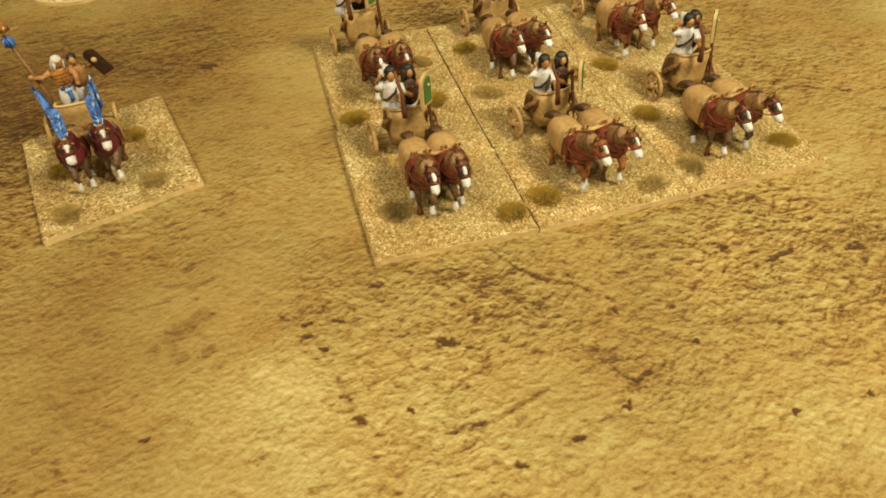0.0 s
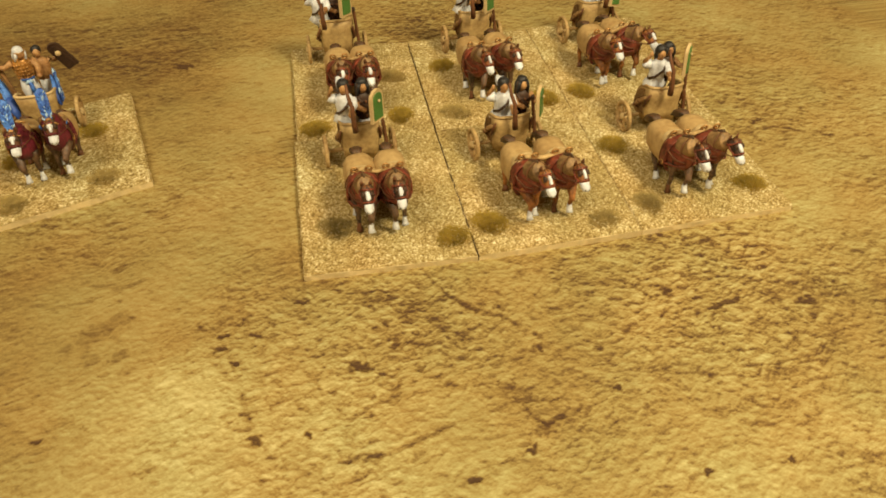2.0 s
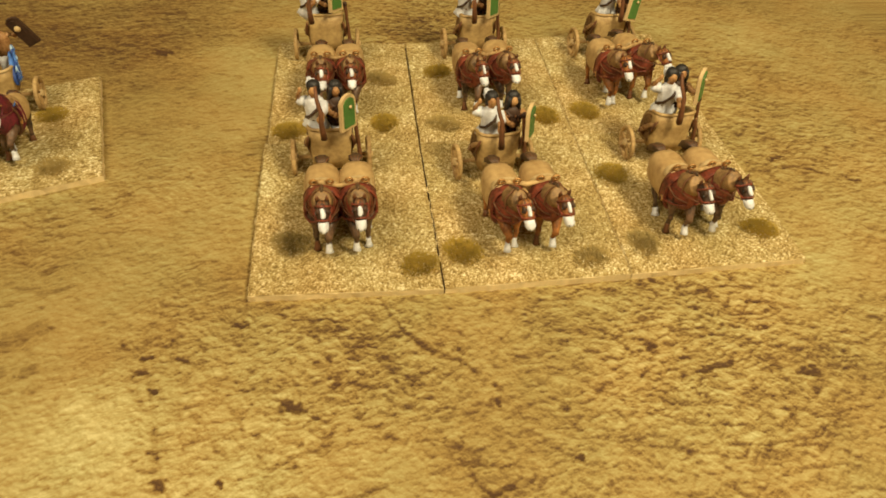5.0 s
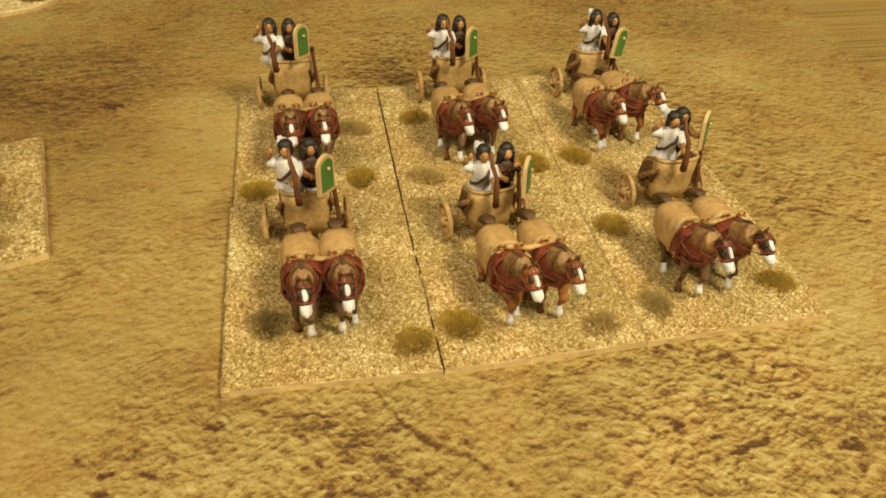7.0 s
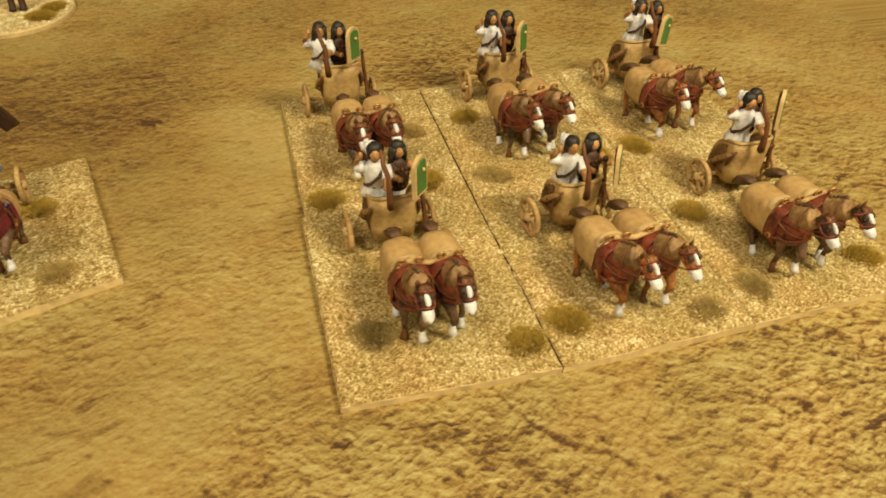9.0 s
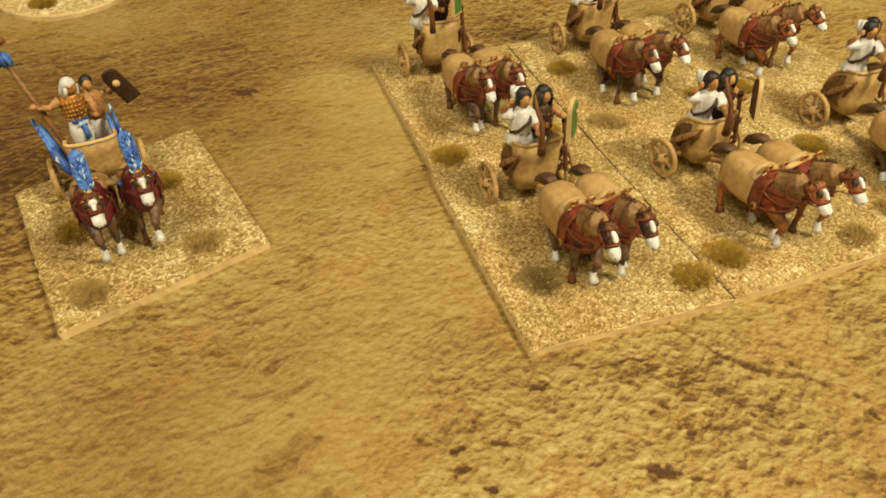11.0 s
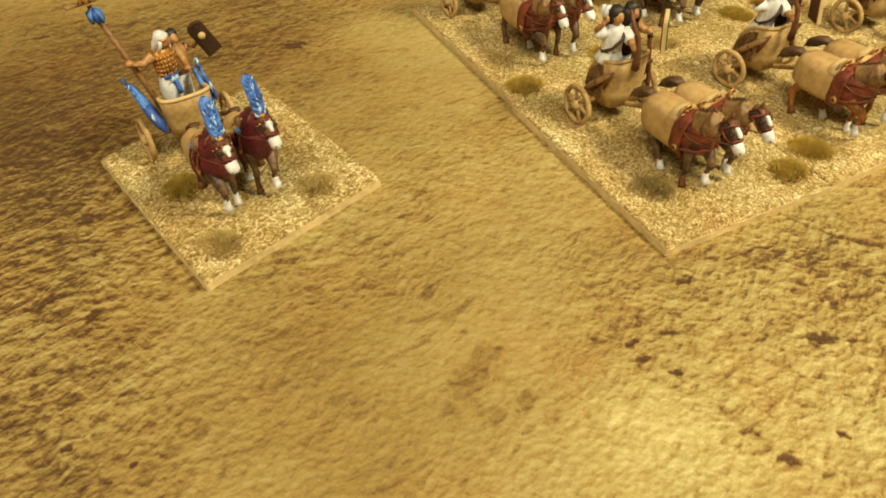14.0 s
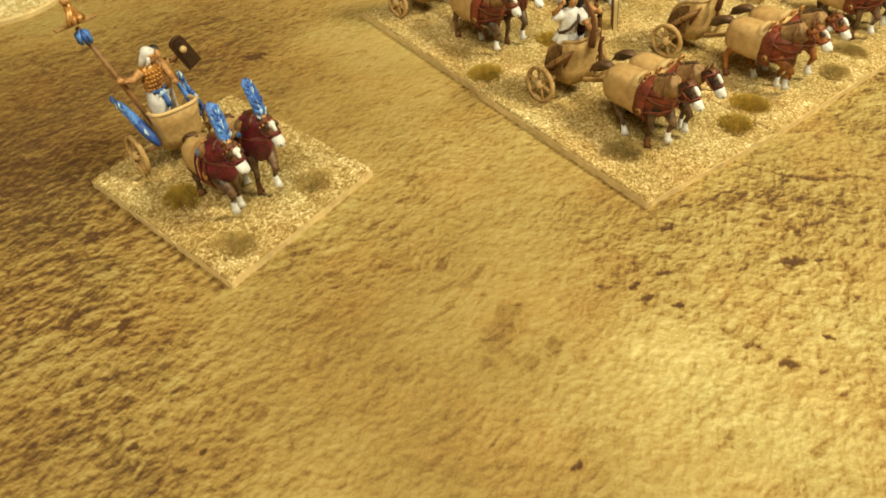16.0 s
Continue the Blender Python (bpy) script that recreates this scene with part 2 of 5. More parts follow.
def ball(bm, c, r, mat=0, u=12, v=8, m=None, turn=None):
    """An ellipsoid with half axes r."""
    m = (m or Matrix()) @ Matrix.Translation(c) @ (turn or Matrix()) @ Matrix.Diagonal((*(r if isinstance(r, (tuple, list)) else (r, r, r)), 1))
    made = bmesh.ops.create_uvsphere(bm, u_segments=u, v_segments=v, radius=1, matrix=m)
    for f in {f for w in made["verts"] for f in w.link_faces}:
        f.material_index = mat


def box(bm, c, size, mat=0, m=None, bevel=0.0):
    m = (m or Matrix()) @ Matrix.Translation(c) @ Matrix.Diagonal((*size, 1))
    made = bmesh.ops.create_cube(bm, size=1, matrix=m)
    edges = list({e for w in made["verts"] for e in w.link_edges})
    for f in {f for w in made["verts"] for f in w.link_faces}:
        f.material_index = mat
    if bevel:
        for f in bmesh.ops.bevel(bm, geom=edges, offset=bevel, segments=2, affect="EDGES", profile=0.6)["faces"]:
            f.material_index = mat


def lattice_noise(x, y, seed):
    """Smooth value noise on numpy arrays, 0 to 1, one cell a unit."""
    table = np.random.RandomState(seed).rand(256, 256)
    xi, yi = np.floor(x).astype(int), np.floor(y).astype(int)
    fx, fy = x - xi, y - yi
    fx, fy = fx * fx * (3 - 2 * fx), fy * fy * (3 - 2 * fy)
    at = lambda i, j: table[i % 256, j % 256]
    return (at(xi, yi) * (1 - fx) + at(xi + 1, yi) * fx) * (1 - fy) + (at(xi, yi + 1) * (1 - fx) + at(xi + 1, yi + 1) * fx) * fy


def fractal(x, y, seed, octaves=4, gain=0.5):
    total, amp, norm_ = 0, 1.0, 0.0
    for o in range(octaves):
        total = total + amp * lattice_noise(x * 2 ** o + 17.3 * o, y * 2 ** o - 9.1 * o, seed + o)
        norm_ += amp
        amp *= gain
    return total / norm_


def sheet_mesh(name, gx, gy, heights, values, attribute, mat):
    """A sheet over a grid of places gx, gy (millimetres) with heights and a stored value at each crossing."""
    ny, nx = gx.shape
    verts = np.stack([gx, gy, heights], -1).reshape(-1, 3) * K
    i = (np.arange(ny - 1)[:, None] * nx + np.arange(nx - 1)[None, :]).reshape(-1)
    quads = np.stack([i, i + 1, i + 1 + nx, i + nx], -1)
    me = bpy.data.meshes.new(name)
    me.vertices.add(len(verts))
    me.vertices.foreach_set("co", verts.astype(np.float32).reshape(-1))
    me.loops.add(quads.size)
    me.loops.foreach_set("vertex_index", quads.astype(np.int32).reshape(-1))
    me.polygons.add(len(quads))
    me.polygons.foreach_set("loop_start", np.arange(0, quads.size, 4, dtype=np.int32))
    me.polygons.foreach_set("use_smooth", np.ones(len(quads), dtype=bool))
    me.update(calc_edges=True)
    me.attributes.new(attribute, "FLOAT", "POINT").data.foreach_set("value", values.astype(np.float32).reshape(-1))
    me.materials.append(mat)
    return me


# ---- the mat: a printed sheet of cracked desert ground, slightly embossed ----
# soft zones of tone on the mat: x, y, radius, paler (+) or darker (-)
ZONES = [(-26, -24, 9, 0.07), (-19, -33, 8, 0.07), (-85, 20, 34, -0.10), (-70, -10, 26, -0.06), (-32, -30, 15, 0.15), (-18, -50, 18, 0.14), (20, -62, 26, 0.12), (-60, -20, 16, -0.02), (-88, 84, 20, -0.19), (-96, 58, 16, -0.09),
         (-40, 110, 15, -0.10), (46, 117, 14, -0.20), (-62, 120, 18, -0.12), (95, -22, 26, -0.05),
         (-20, 20, 26, -0.07), (70, -60, 24, 0.05), (150, 60, 40, 0.02), (-110, 95, 20, -0.14), (-102, 72, 18, -0.10), (-92, 118, 32, -0.12), (-55, 135, 30, -0.10), (-20, 150, 40, -0.06), (-112, 10, 20, -0.05), (-104, 40, 14, 0.0), (-95, 128, 25, -0.10), (-30, 106, 22, -0.09), (100, 140, 25, -0.08)]
# rough, stony zones: x, y, radius, strength
ROUGH = [(-88, 78, 26, 0.5), (-42, 112, 24, 0.25), (48, 116, 26, 0.8), (94, -20, 26, 0.7), (15, -42, 40, 0.22), (-100, 40, 26, 0.55), (0, -14, 24, 0.45), (140, 30, 34, 0.3), (80, -8, 18, 0.4), (120, 95, 36, 0.35), (-40, 4, 28, -0.35), (-66, -22, 22, -0.3), (-20, 70, 30, -0.2)]
# dark pits: x, y, half length, half width, turn
PITS = [(9.7, -27.5, 2.5, 1.7, -14), (13.6, -29.4, 1.8, 0.7, -20), (-11.8, -41, 1.9, 1.3, -10), (37.9, -52.8, 2.6, 0.8, 32), (26.1, -56.5, 1.9, 0.8, -10), (-2.4, -41.2, 0.5, 1.3, 8),
        (46.4, -29.4, 0.8, 1.4, 0), (14, -59, 1.6, 0.8, 10), (-1.8, -6.4, 1.7, 0.8, 10), (-19, -13, 1.5, 0.7, -20), (-18.8, -17, 1.5, 0.8, 15), (-16.2, -21.4, 1.4, 0.7, -30), (-32, 106.5, 3.2, 2.2, -20),
        (133, 41, 3.0, 1.0, 25), (-100, 41.8, 3.4, 1.2, 14), (-92.9, 35, 2.4, 1.0, 30), (-90, 61, 2.4, 1.2, 10), (-101.6, 9.8, 1.1, 0.6, 0), (-94, 2.4, 1.1, 0.5, 0), (-98, 2.0, 1.0, 0.5, 0), (-52, -32.6, 1.5, 0.6, 0),
        (85.2, -22.2, 1.7, 0.7, 20), (89.5, -25.3, 3.0, 0.9, 15), (93.5, -24.6, 1.6, 0.6, 20), (108.5, -27.8, 2.8, 0.9, 0), (92.4, -9.6, 1.6, 0.6, 0), (79.6, -18.3, 1.3, 0.6, 20), (104.7, -9, 1.6, 0.6, -20),
        (84.8, -63.9, 0.7, 0.9, 0), (68.5, -63.5, 1.4, 0.6, 20), (58.7, -42.6, 0.8, 0.5, 0)]
# brown stains of the print: x, y, half length, half width, turn, strength
STAINS = [(-43.5, -6.0, 7.5, 3.2, 35, 0.19), (-38.8, -14.2, 2.6, 1.8, 20, 0.26), (-49.5, -10.5, 2.2, 1.2, 20, 0.2), (-37.2, -19, 2.4, 1.2, 40, 0.18), (14.2, -9.1, 4.2, 1.5, 4, 0.30), (22.6, -12.4, 4.2, 1.2, 40, 0.2),
          (26.8, -17.4, 1.3, 3.8, 10, 0.2), (42.4, -48.2, 1.9, 1.3, 20, 0.36), (-13.6, -34.8, 1.7, 1.5, 0, 0.34), (17.8, -15.1, 2.6, 1.0, 40, 0.14), (-44.5, -14.5, 2.2, 1.2, 0, 0.18)]
# cracks, each a line of points
CRACKS = [[(27.6, -2.8), (29.6, -7.6), (32, -11.8), (35, -15.2), (40, -18), (43.8, -21.8), (46.8, -26)], [(-23.7, -8.9), (-19.2, -13.3), (-16.3, -21.0), (-14.6, -28.0), (-13.5, -34.4), (-11.6, -41.4)],
          [(39.4, -42.6), (42, -48), (46.3, -46.1), (50.2, -45.4)], [(3.3, -47.7), (10.7, -48.3), (16.4, -47.3), (21.3, -45.3), (25.5, -44.4)], [(67.9, -32.6), (71.5, -39)], [(65.1, -47.1), (72.2, -47.5), (74.9, -49.3)],
          [(-13.3, -13.2), (-8.2, -16.4)], [(140, 36), (150, 30), (163, 28)], [(-104, 88), (-94, 84), (-82, 86)], [(-108, 72), (-98, 70), (-90, 66)]]


def near_line(x, y, line):
    best = np.full(x.shape, 1e9)
    for (x0, y0), (x1, y1) in zip(line, line[1:]):
        dx, dy = x1 - x0, y1 - y0
        s = np.clip(((x - x0) * dx + (y - y0) * dy) / (dx * dx + dy * dy), 0, 1)
        best = np.minimum(best, np.hypot(x - x0 - s * dx, y - y0 - s * dy))
    return best


def pebbled(x, y, seed):
    """Rounded lumps of uneven height, about one in each cell."""
    table = np.random.RandomState(seed).rand(3, 128, 128)
    xi, yi = np.floor(x).astype(int), np.floor(y).astype(int)
    best = np.zeros(x.shape)
    for i in (-1, 0, 1):
        for j in (-1, 0, 1):
            cell = (xi + i) % 128, (yi + j) % 128
            dx, dy = xi + i + table[0][cell] - x, yi + j + table[1][cell] - y
            tall = 0.25 + 0.75 * table[2][cell]
            best = np.maximum(best, tall * (1 - (dx * dx + dy * dy) / 1.2))
    return best


def build_mat():
    dense_x = np.concatenate([np.arange(-150, -110, 0.7), np.arange(-110, 125, 0.33), np.arange(125, 200.1, 0.7)])
    dense_y = np.concatenate([np.arange(-90, -70, 0.5), np.arange(-70, 12, 0.28), np.arange(12, 70, 0.32), np.arange(70, 140, 0.45), np.arange(140, 225.1, 0.8)])
    xs = np.concatenate([np.linspace(-1500, -155, 24), dense_x, np.linspace(206, 1500, 24)])
    ys = np.concatenate([np.linspace(-1500, -95, 24), dense_y, np.linspace(231, 1500, 24)])
    x, y = np.meshgrid(xs, ys)
    wx = x + 3.5 * (fractal(x / 12, y / 12, 11, 3) - 0.5) + 0.8 * (lattice_noise(x / 2.2, y / 2.2, 14) - 0.5)
    wy = y + 3.5 * (fractal(x / 12, y / 12, 21, 3) - 0.5) + 0.8 * (lattice_noise(x / 2.2, y / 2.2, 24) - 0.5)
    tone = 0.515 + 0.34 * (fractal(x / 40, y / 34, 31, 4, 0.6) - 0.5)
    for zx, zy, r, v in ZONES:
        tone = tone + v * np.exp(-((wx - zx) ** 2 + (wy - zy) ** 2) / (r * r))
    rough = 0.44 + 0.7 * (fractal(x / 26, y / 22, 41, 3) - 0.5)
    back = np.clip((y - 30) / 60, 0, 1)
    rough = rough * (1 - 0.3 * back)
    for zx, zy, r, v in ROUGH:
        rough = rough + v * np.exp(-((wx - zx) ** 2 + (wy - zy) ** 2) / (r * r))
    rough = np.clip(rough, 0.08, 1.15)

    # the print shows lit ground, its light and shade put into the tone: every lump pale towards the rear and brown
    # towards the front
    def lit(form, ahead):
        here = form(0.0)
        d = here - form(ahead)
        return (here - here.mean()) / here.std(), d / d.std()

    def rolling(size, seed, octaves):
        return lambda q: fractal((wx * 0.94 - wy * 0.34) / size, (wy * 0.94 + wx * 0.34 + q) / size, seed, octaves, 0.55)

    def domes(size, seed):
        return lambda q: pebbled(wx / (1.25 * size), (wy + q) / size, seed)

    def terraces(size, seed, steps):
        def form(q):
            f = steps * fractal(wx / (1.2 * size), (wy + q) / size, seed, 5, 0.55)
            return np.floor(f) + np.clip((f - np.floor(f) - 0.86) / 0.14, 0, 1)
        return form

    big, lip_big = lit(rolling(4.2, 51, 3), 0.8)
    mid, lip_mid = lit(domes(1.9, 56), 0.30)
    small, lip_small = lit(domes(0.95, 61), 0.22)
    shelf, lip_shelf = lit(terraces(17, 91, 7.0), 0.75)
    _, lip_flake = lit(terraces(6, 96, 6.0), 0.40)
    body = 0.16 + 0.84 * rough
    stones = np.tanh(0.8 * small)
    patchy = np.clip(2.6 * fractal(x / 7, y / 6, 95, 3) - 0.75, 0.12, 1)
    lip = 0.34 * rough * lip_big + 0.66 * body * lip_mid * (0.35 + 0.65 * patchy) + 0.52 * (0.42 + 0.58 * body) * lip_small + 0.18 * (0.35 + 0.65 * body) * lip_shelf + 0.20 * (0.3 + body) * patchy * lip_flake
    holes = np.clip((fractal(wx / 2.4, wy / 2.1, 71, 3, 0.6) - 0.655) * 15, 0, 1) * np.clip(rough * 1.3 - 0.3, 0, 1)
    specks = np.clip((fractal(wx / 1.5, wy / 1.0, 76, 2, 0.6) - 0.685) * 16, 0, 1) * np.clip(rough * 1.2, 0, 1)
    # thin level flakes, a few millimetres long
    dashes = np.clip((fractal(wx / 2.3 + 3.1, wy / 0.62, 86, 2, 0.5) - 0.68) * 20, 0, 1) * np.clip(3.0 * fractal(x / 9, y / 7, 88, 3) - 0.95, 0.1, 1) * (0.45 + 0.55 * np.clip(rough, 0, 1))
    dashes = np.maximum(dashes, np.clip((fractal(wx / 4.2, wy / 1.3 + 7.7, 106, 3, 0.5) - 0.665) * 18, 0, 1) * np.clip(3.0 * fractal(x / 14, y / 11, 108, 2) - 1.1, 0.1, 1))
    vx = x + 2.8 * (fractal(x / 2.6, y / 2.6, 12, 3) - 0.5) + 0.5 * (lattice_noise(x / 1.1, y / 1.1, 15) - 0.5)
    vy = y + 2.4 * (fractal(x / 2.6, y / 2.6, 22, 3) - 0.5) + 0.5 * (lattice_noise(x / 1.1, y / 1.1, 25) - 0.5)
    stain = np.zeros(x.shape)
    for px, py, a, b, turn, amount in STAINS:
        c, q = math.cos(radians(turn)), math.sin(radians(turn))
        u, v = ((vx - px) * c + (vy - py) * q) / a, (-(vx - px) * q + (vy - py) * c) / b
        stain = np.maximum(stain, amount * np.clip(2.0 - 1.8 * np.sqrt(u * u + v * v) + 0.8 * stones, 0, 1))
    dark = np.zeros(x.shape)
    for px, py, a, b, turn in PITS:
        c, q = math.cos(radians(turn)), math.sin(radians(turn))
        u, v = ((vx - px) * c + (vy - py) * q) / a, (-(vx - px) * q + (vy - py) * c) / b
        dark = np.maximum(dark, np.clip(1.9 - 1.8 * np.sqrt(u * u + v * v) + 0.6 * stones, 0, 1))
    broken = np.clip(3.4 * fractal(x / 3, y / 3, 81, 2) - 0.9, 0.2, 1)
    cx = x + 2.0 * (fractal(x / 4, y / 4, 13, 3) - 0.5)
    cy = y + 2.0 * (fractal(x / 4, y / 4, 23, 3) - 0.5)
    for k, line in enumerate(CRACKS):
        far = near_line(cx, cy, line)
        dark = np.maximum(dark, (0.42 if k == 0 else 0.28 if k == 1 else 0.5) * np.clip(1.5 - far / (0.28 + 0.22 * broken), 0, 1) * broken)
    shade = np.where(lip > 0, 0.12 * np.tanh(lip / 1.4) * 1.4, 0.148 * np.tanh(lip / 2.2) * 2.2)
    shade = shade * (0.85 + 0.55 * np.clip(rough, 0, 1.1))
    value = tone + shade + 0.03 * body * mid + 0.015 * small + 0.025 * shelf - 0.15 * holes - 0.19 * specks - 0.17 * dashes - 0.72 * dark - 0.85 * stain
    height = 0.05 * rough * big + 0.06 * body * mid + 0.03 * stones + 0.03 * shelf - 0.12 * holes - 0.1 * specks - 0.08 * dashes - 0.25 * dark
    fade = np.clip((700 - np.maximum(np.abs(x), np.abs(y))) / 300, 0, 1)
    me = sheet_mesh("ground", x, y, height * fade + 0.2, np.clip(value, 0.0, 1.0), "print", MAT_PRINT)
    me.attributes.new("crumble", "FLOAT", "POINT").data.foreach_set("value", np.clip(0.22 + 0.78 * rough, 0, 1).astype(np.float32).reshape(-1))
    tagged(new("ground", me), "flat printed desert gaming mat with cracked ochre ground", "mat", kind="structure")


build_mat()


def room():
    """Plain walls and a ceiling that close the place."""
    for name, c, size in (("wall_north", (0, 1525, 800), (3100, 50, 1700)), ("wall_south", (0, -1525, 800), (3100, 50, 1700)),
                          ("wall_east", (1525, 0, 800), (50, 3000, 1700)), ("wall_west", (-1525, 0, 800), (50, 3000, 1700)), ("ceiling", (0, 0, 1675), (3100, 3100, 50))):
        bm = bmesh.new()
        box(bm, c, size, bevel=4)
        tagged(new(name, mesh_of(name, bm, PLASTER, False)), "plain cream painted " + ("ceiling" if name == "ceiling" else "wall") + " of the room", "ceiling" if name == "ceiling" else "wall", kind="structure")


room()


# ---- the painted models ----
# material slots of every model figure
SLOTS = [TAN, CHESTNUT, DARK, MAROON, WHITE, BLACK, FLESH, LEATHER, CREAM, WINE, GOLD, BLUE, BRASS, PALE_BLUE, WOOD, TAIL, DEEP_BLUE, NECK, LEG, GINGER]
(S_TAN, S_CHEST, S_DARK, S_MAROON, S_WHITE, S_BLACK, S_FLESH, S_LEATHER, S_CREAM, S_WINE, S_GOLD, S_BLUE, S_BRASS, S_PALE, S_WOOD, S_TAIL, S_DEEP, S_NECK, S_LEG, S_GINGER) = range(20)


def shell(bm, rings, spread, mat, m=None, thick=0.35, n=18, square=1.0):
    """A cloth laid over elliptic rings (y, z, half width, half height), open below. spread: degrees down each side from the top."""
    m = m or Matrix()
    layers = []
    for off in (0.0, thick):
        rows = []
        for y, z, a, b in rings:
            row = []
            for i in range(n + 1):
                w = radians(-spread + 2 * spread * i / n)
                sw, cw = math.sin(w), math.cos(w)
                sw, cw = math.copysign(abs(sw) ** square, sw), math.copysign(abs(cw) ** square, cw)
                row.append(bm.verts.new(m @ Vector(((a + off) * sw, y, z + (b + off) * cw))))
            rows.append(row)
        layers.append(rows)
    inner, outer = layers
    faces = []
    for rows in layers:
        faces += [bm.faces.new((r[i], r[i + 1], q[i + 1], q[i])) for r, q in zip(rows, rows[1:]) for i in range(n)]
    for p, q in ((inner[0], outer[0]), (inner[-1], outer[-1])):
        faces += [bm.faces.new((p[i], p[i + 1], q[i + 1], q[i])) for i in range(n)]
    for e in (0, n):
        faces += [bm.faces.new((inner[k][e], inner[k + 1][e], outer[k + 1][e], outer[k][e])) for k in range(len(rings) - 1)]
    for f in faces:
        f.material_index = mat


def horse_mesh(turn=0.0, stride=0, coat=S_CHEST, general=False):
    """A walking model horse in trappings: nose at y 0, rump at y 22, ground at z 0. turn: degrees the head turns to +x."""
    bm = bmesh.new()
    legs_mat = S_GINGER if coat == S_GINGER else S_LEG
    trap = S_WINE if general else S_MAROON
    body = [(22.2, 10.4, 0.9, 1.1), (21.6, 10.3, 2.2, 2.7), (20.2, 10.1, 3.1, 3.6), (17.8, 9.9, 3.35, 3.8), (15.2, 9.7, 3.2, 3.6), (12.6, 9.9, 3.2, 3.7), (10.2, 10.3, 3.15, 3.9),
            (8.2, 10.7, 2.8, 3.7), (6.8, 11.0, 2.1, 2.9), (5.9, 11.2, 1.1, 1.6)]
    loft(bm, [((0, y, z), (a, 0, 0), (0, 0, b)) for y, z, a, b in [(y, z - 0.25, a, b * 0.95) for y, z, a, b in body]], coat, 16)
    # cloth over rump and back
    cloth = [(22.5, 10.2, 1.9, 1.7), (22.0, 10.1, 2.8, 2.7), (20.6, 9.9, 3.35, 3.45), (18.0, 9.8, 3.6, 3.75), (15.2, 9.8, 3.45, 3.85), (13.0, 9.9, 3.4, 3.95), (12.2, 10.0, 3.35, 4.0)]
    if general:
        cloth = [(y, z - 0.35, w * 0.97, h * 0.93) for y, z, w, h in cloth]
    shell(bm, cloth, 104 if general else 128, S_TAN, thick=0.42, square=0.72, n=26)
    # pad under the yoke, and the cloth's front hem
    shell(bm, [(15.1, 9.9, 2.9, 4.25), (14.8, 9.95, 3.2, 4.4), (13.3, 10.0, 3.3, 4.5), (12.3, 10.05, 3.1, 4.4)], 62, S_TAN if general else S_CREAM, thick=0.35, square=0.72)
    # chest piece
    collar = [(12.2, 10.1, 3.45, 4.1), (10.2, 10.4, 3.4, 4.2), (8.2, 10.8, 2.85, 3.9), (6.6, 11.1, 2.1, 3.1), (5.5, 11.4, 1.1, 1.8)]
    loft(bm, [((0, y, z), (a, 0, 0), (0, 0, b)) for y, z, a, b in collar], trap, 18)

    def hoop(y, a, b, rad, mat, reach=150):
        tube(bm, [(a * math.copysign(abs(math.sin(w)) ** 0.8, w), y, 10.1 + b * math.copysign(abs(math.cos(w)) ** 0.8, math.cos(w))) for w in [radians(reach * k / 10) for k in range(-10, 11)]], rad, mat, 6)
    if not general:
        # broad girth band with raised edges, and a rosette low on each side
        shell(bm, [(12.75, 10.05, 3.5, 4.1), (12.55, 10.05, 3.68, 4.3), (10.2, 10.2, 3.68, 4.42), (9.95, 10.25, 3.5, 4.25)], 150, S_MAROON, thick=0.28, square=0.8, n=26)
        hoop(12.6, 3.95, 4.6, 0.17, S_LEATHER)
        hoop(10.15, 3.95, 4.72, 0.17, S_MAROON)
        for sx in (-1, 1):
            for depth, rad, mat in ((0.28, 0.98, S_LEATHER), (0.42, 0.78, S_BRASS), (0.55, 0.34, S_DARK)):
                loft(bm, [((sx * 3.75, 10.9, 8.5), (0, rad, 0), (0, 0, rad)), ((sx * (3.75 + depth), 10.9, 8.5), (0, rad * 0.9, 0), (0, 0, rad * 0.9))], mat, 12)
            tube(bm, eased([(sx * 3.85, 10.4, 8.6), (sx * 3.3, 8.4, 9.0), (sx * 2.4, 6.6, 9.6), (sx * 0.9, 5.3, 10.4)]), 0.3, S_MAROON, 6, 0.6)
            tube(bm, eased([(sx * 3.6, 10.0, 12.2), (sx * 3.25, 8.4, 11.6), (sx * 2.4, 6.6, 11.2), (sx * 0.9, 5.2, 11.2)]), 0.22, S_LEATHER, 6, 0.6)
    else:
        for y, rad in ((12.9, 0.42), (11.0, 0.36)):
            hoop(y, 3.6, 4.3, rad, trap)
        hoop(9.2, 3.45, 4.2, 0.34, S_LEATHER)
    # neck and head, turned about the withers
    pivot = Vector((0, 9.5, 12))
    m = Matrix.Translation(pivot) @ Matrix.Rotation(radians(turn), 4, "Z") @ Matrix.Translation(-pivot)
    upright = m
    m = m @ Matrix.Translation((0, 0, 13.6)) @ Matrix.Diagonal((1, 1, 0.78, 1)) @ Matrix.Translation((0, 0, -13.6))
    if not general:
        # quilted neck cover: a short ribbed barrel from the band to the poll
        start, way, up = Vector((0, 9.3, 13.0)), Vector((0, -3.7, 2.6)), Vector((0, 0.575, 0.82))
        rings = []
        for k in range(15):
            f = k / 14
            swell = 1 + (0.035 if k % 2 else -0.035)
            wide, tall = (2.4 - 0.55 * f) * swell, (2.85 - 0.75 * f) * swell
            rings.append((start + way * f, (wide, 0, 0), up * tall))
        rings.append((start + way * 1.05, (1.4, 0, 0), up * 1.4))
        loft(bm, rings, S_NECK, 18, m=upright)
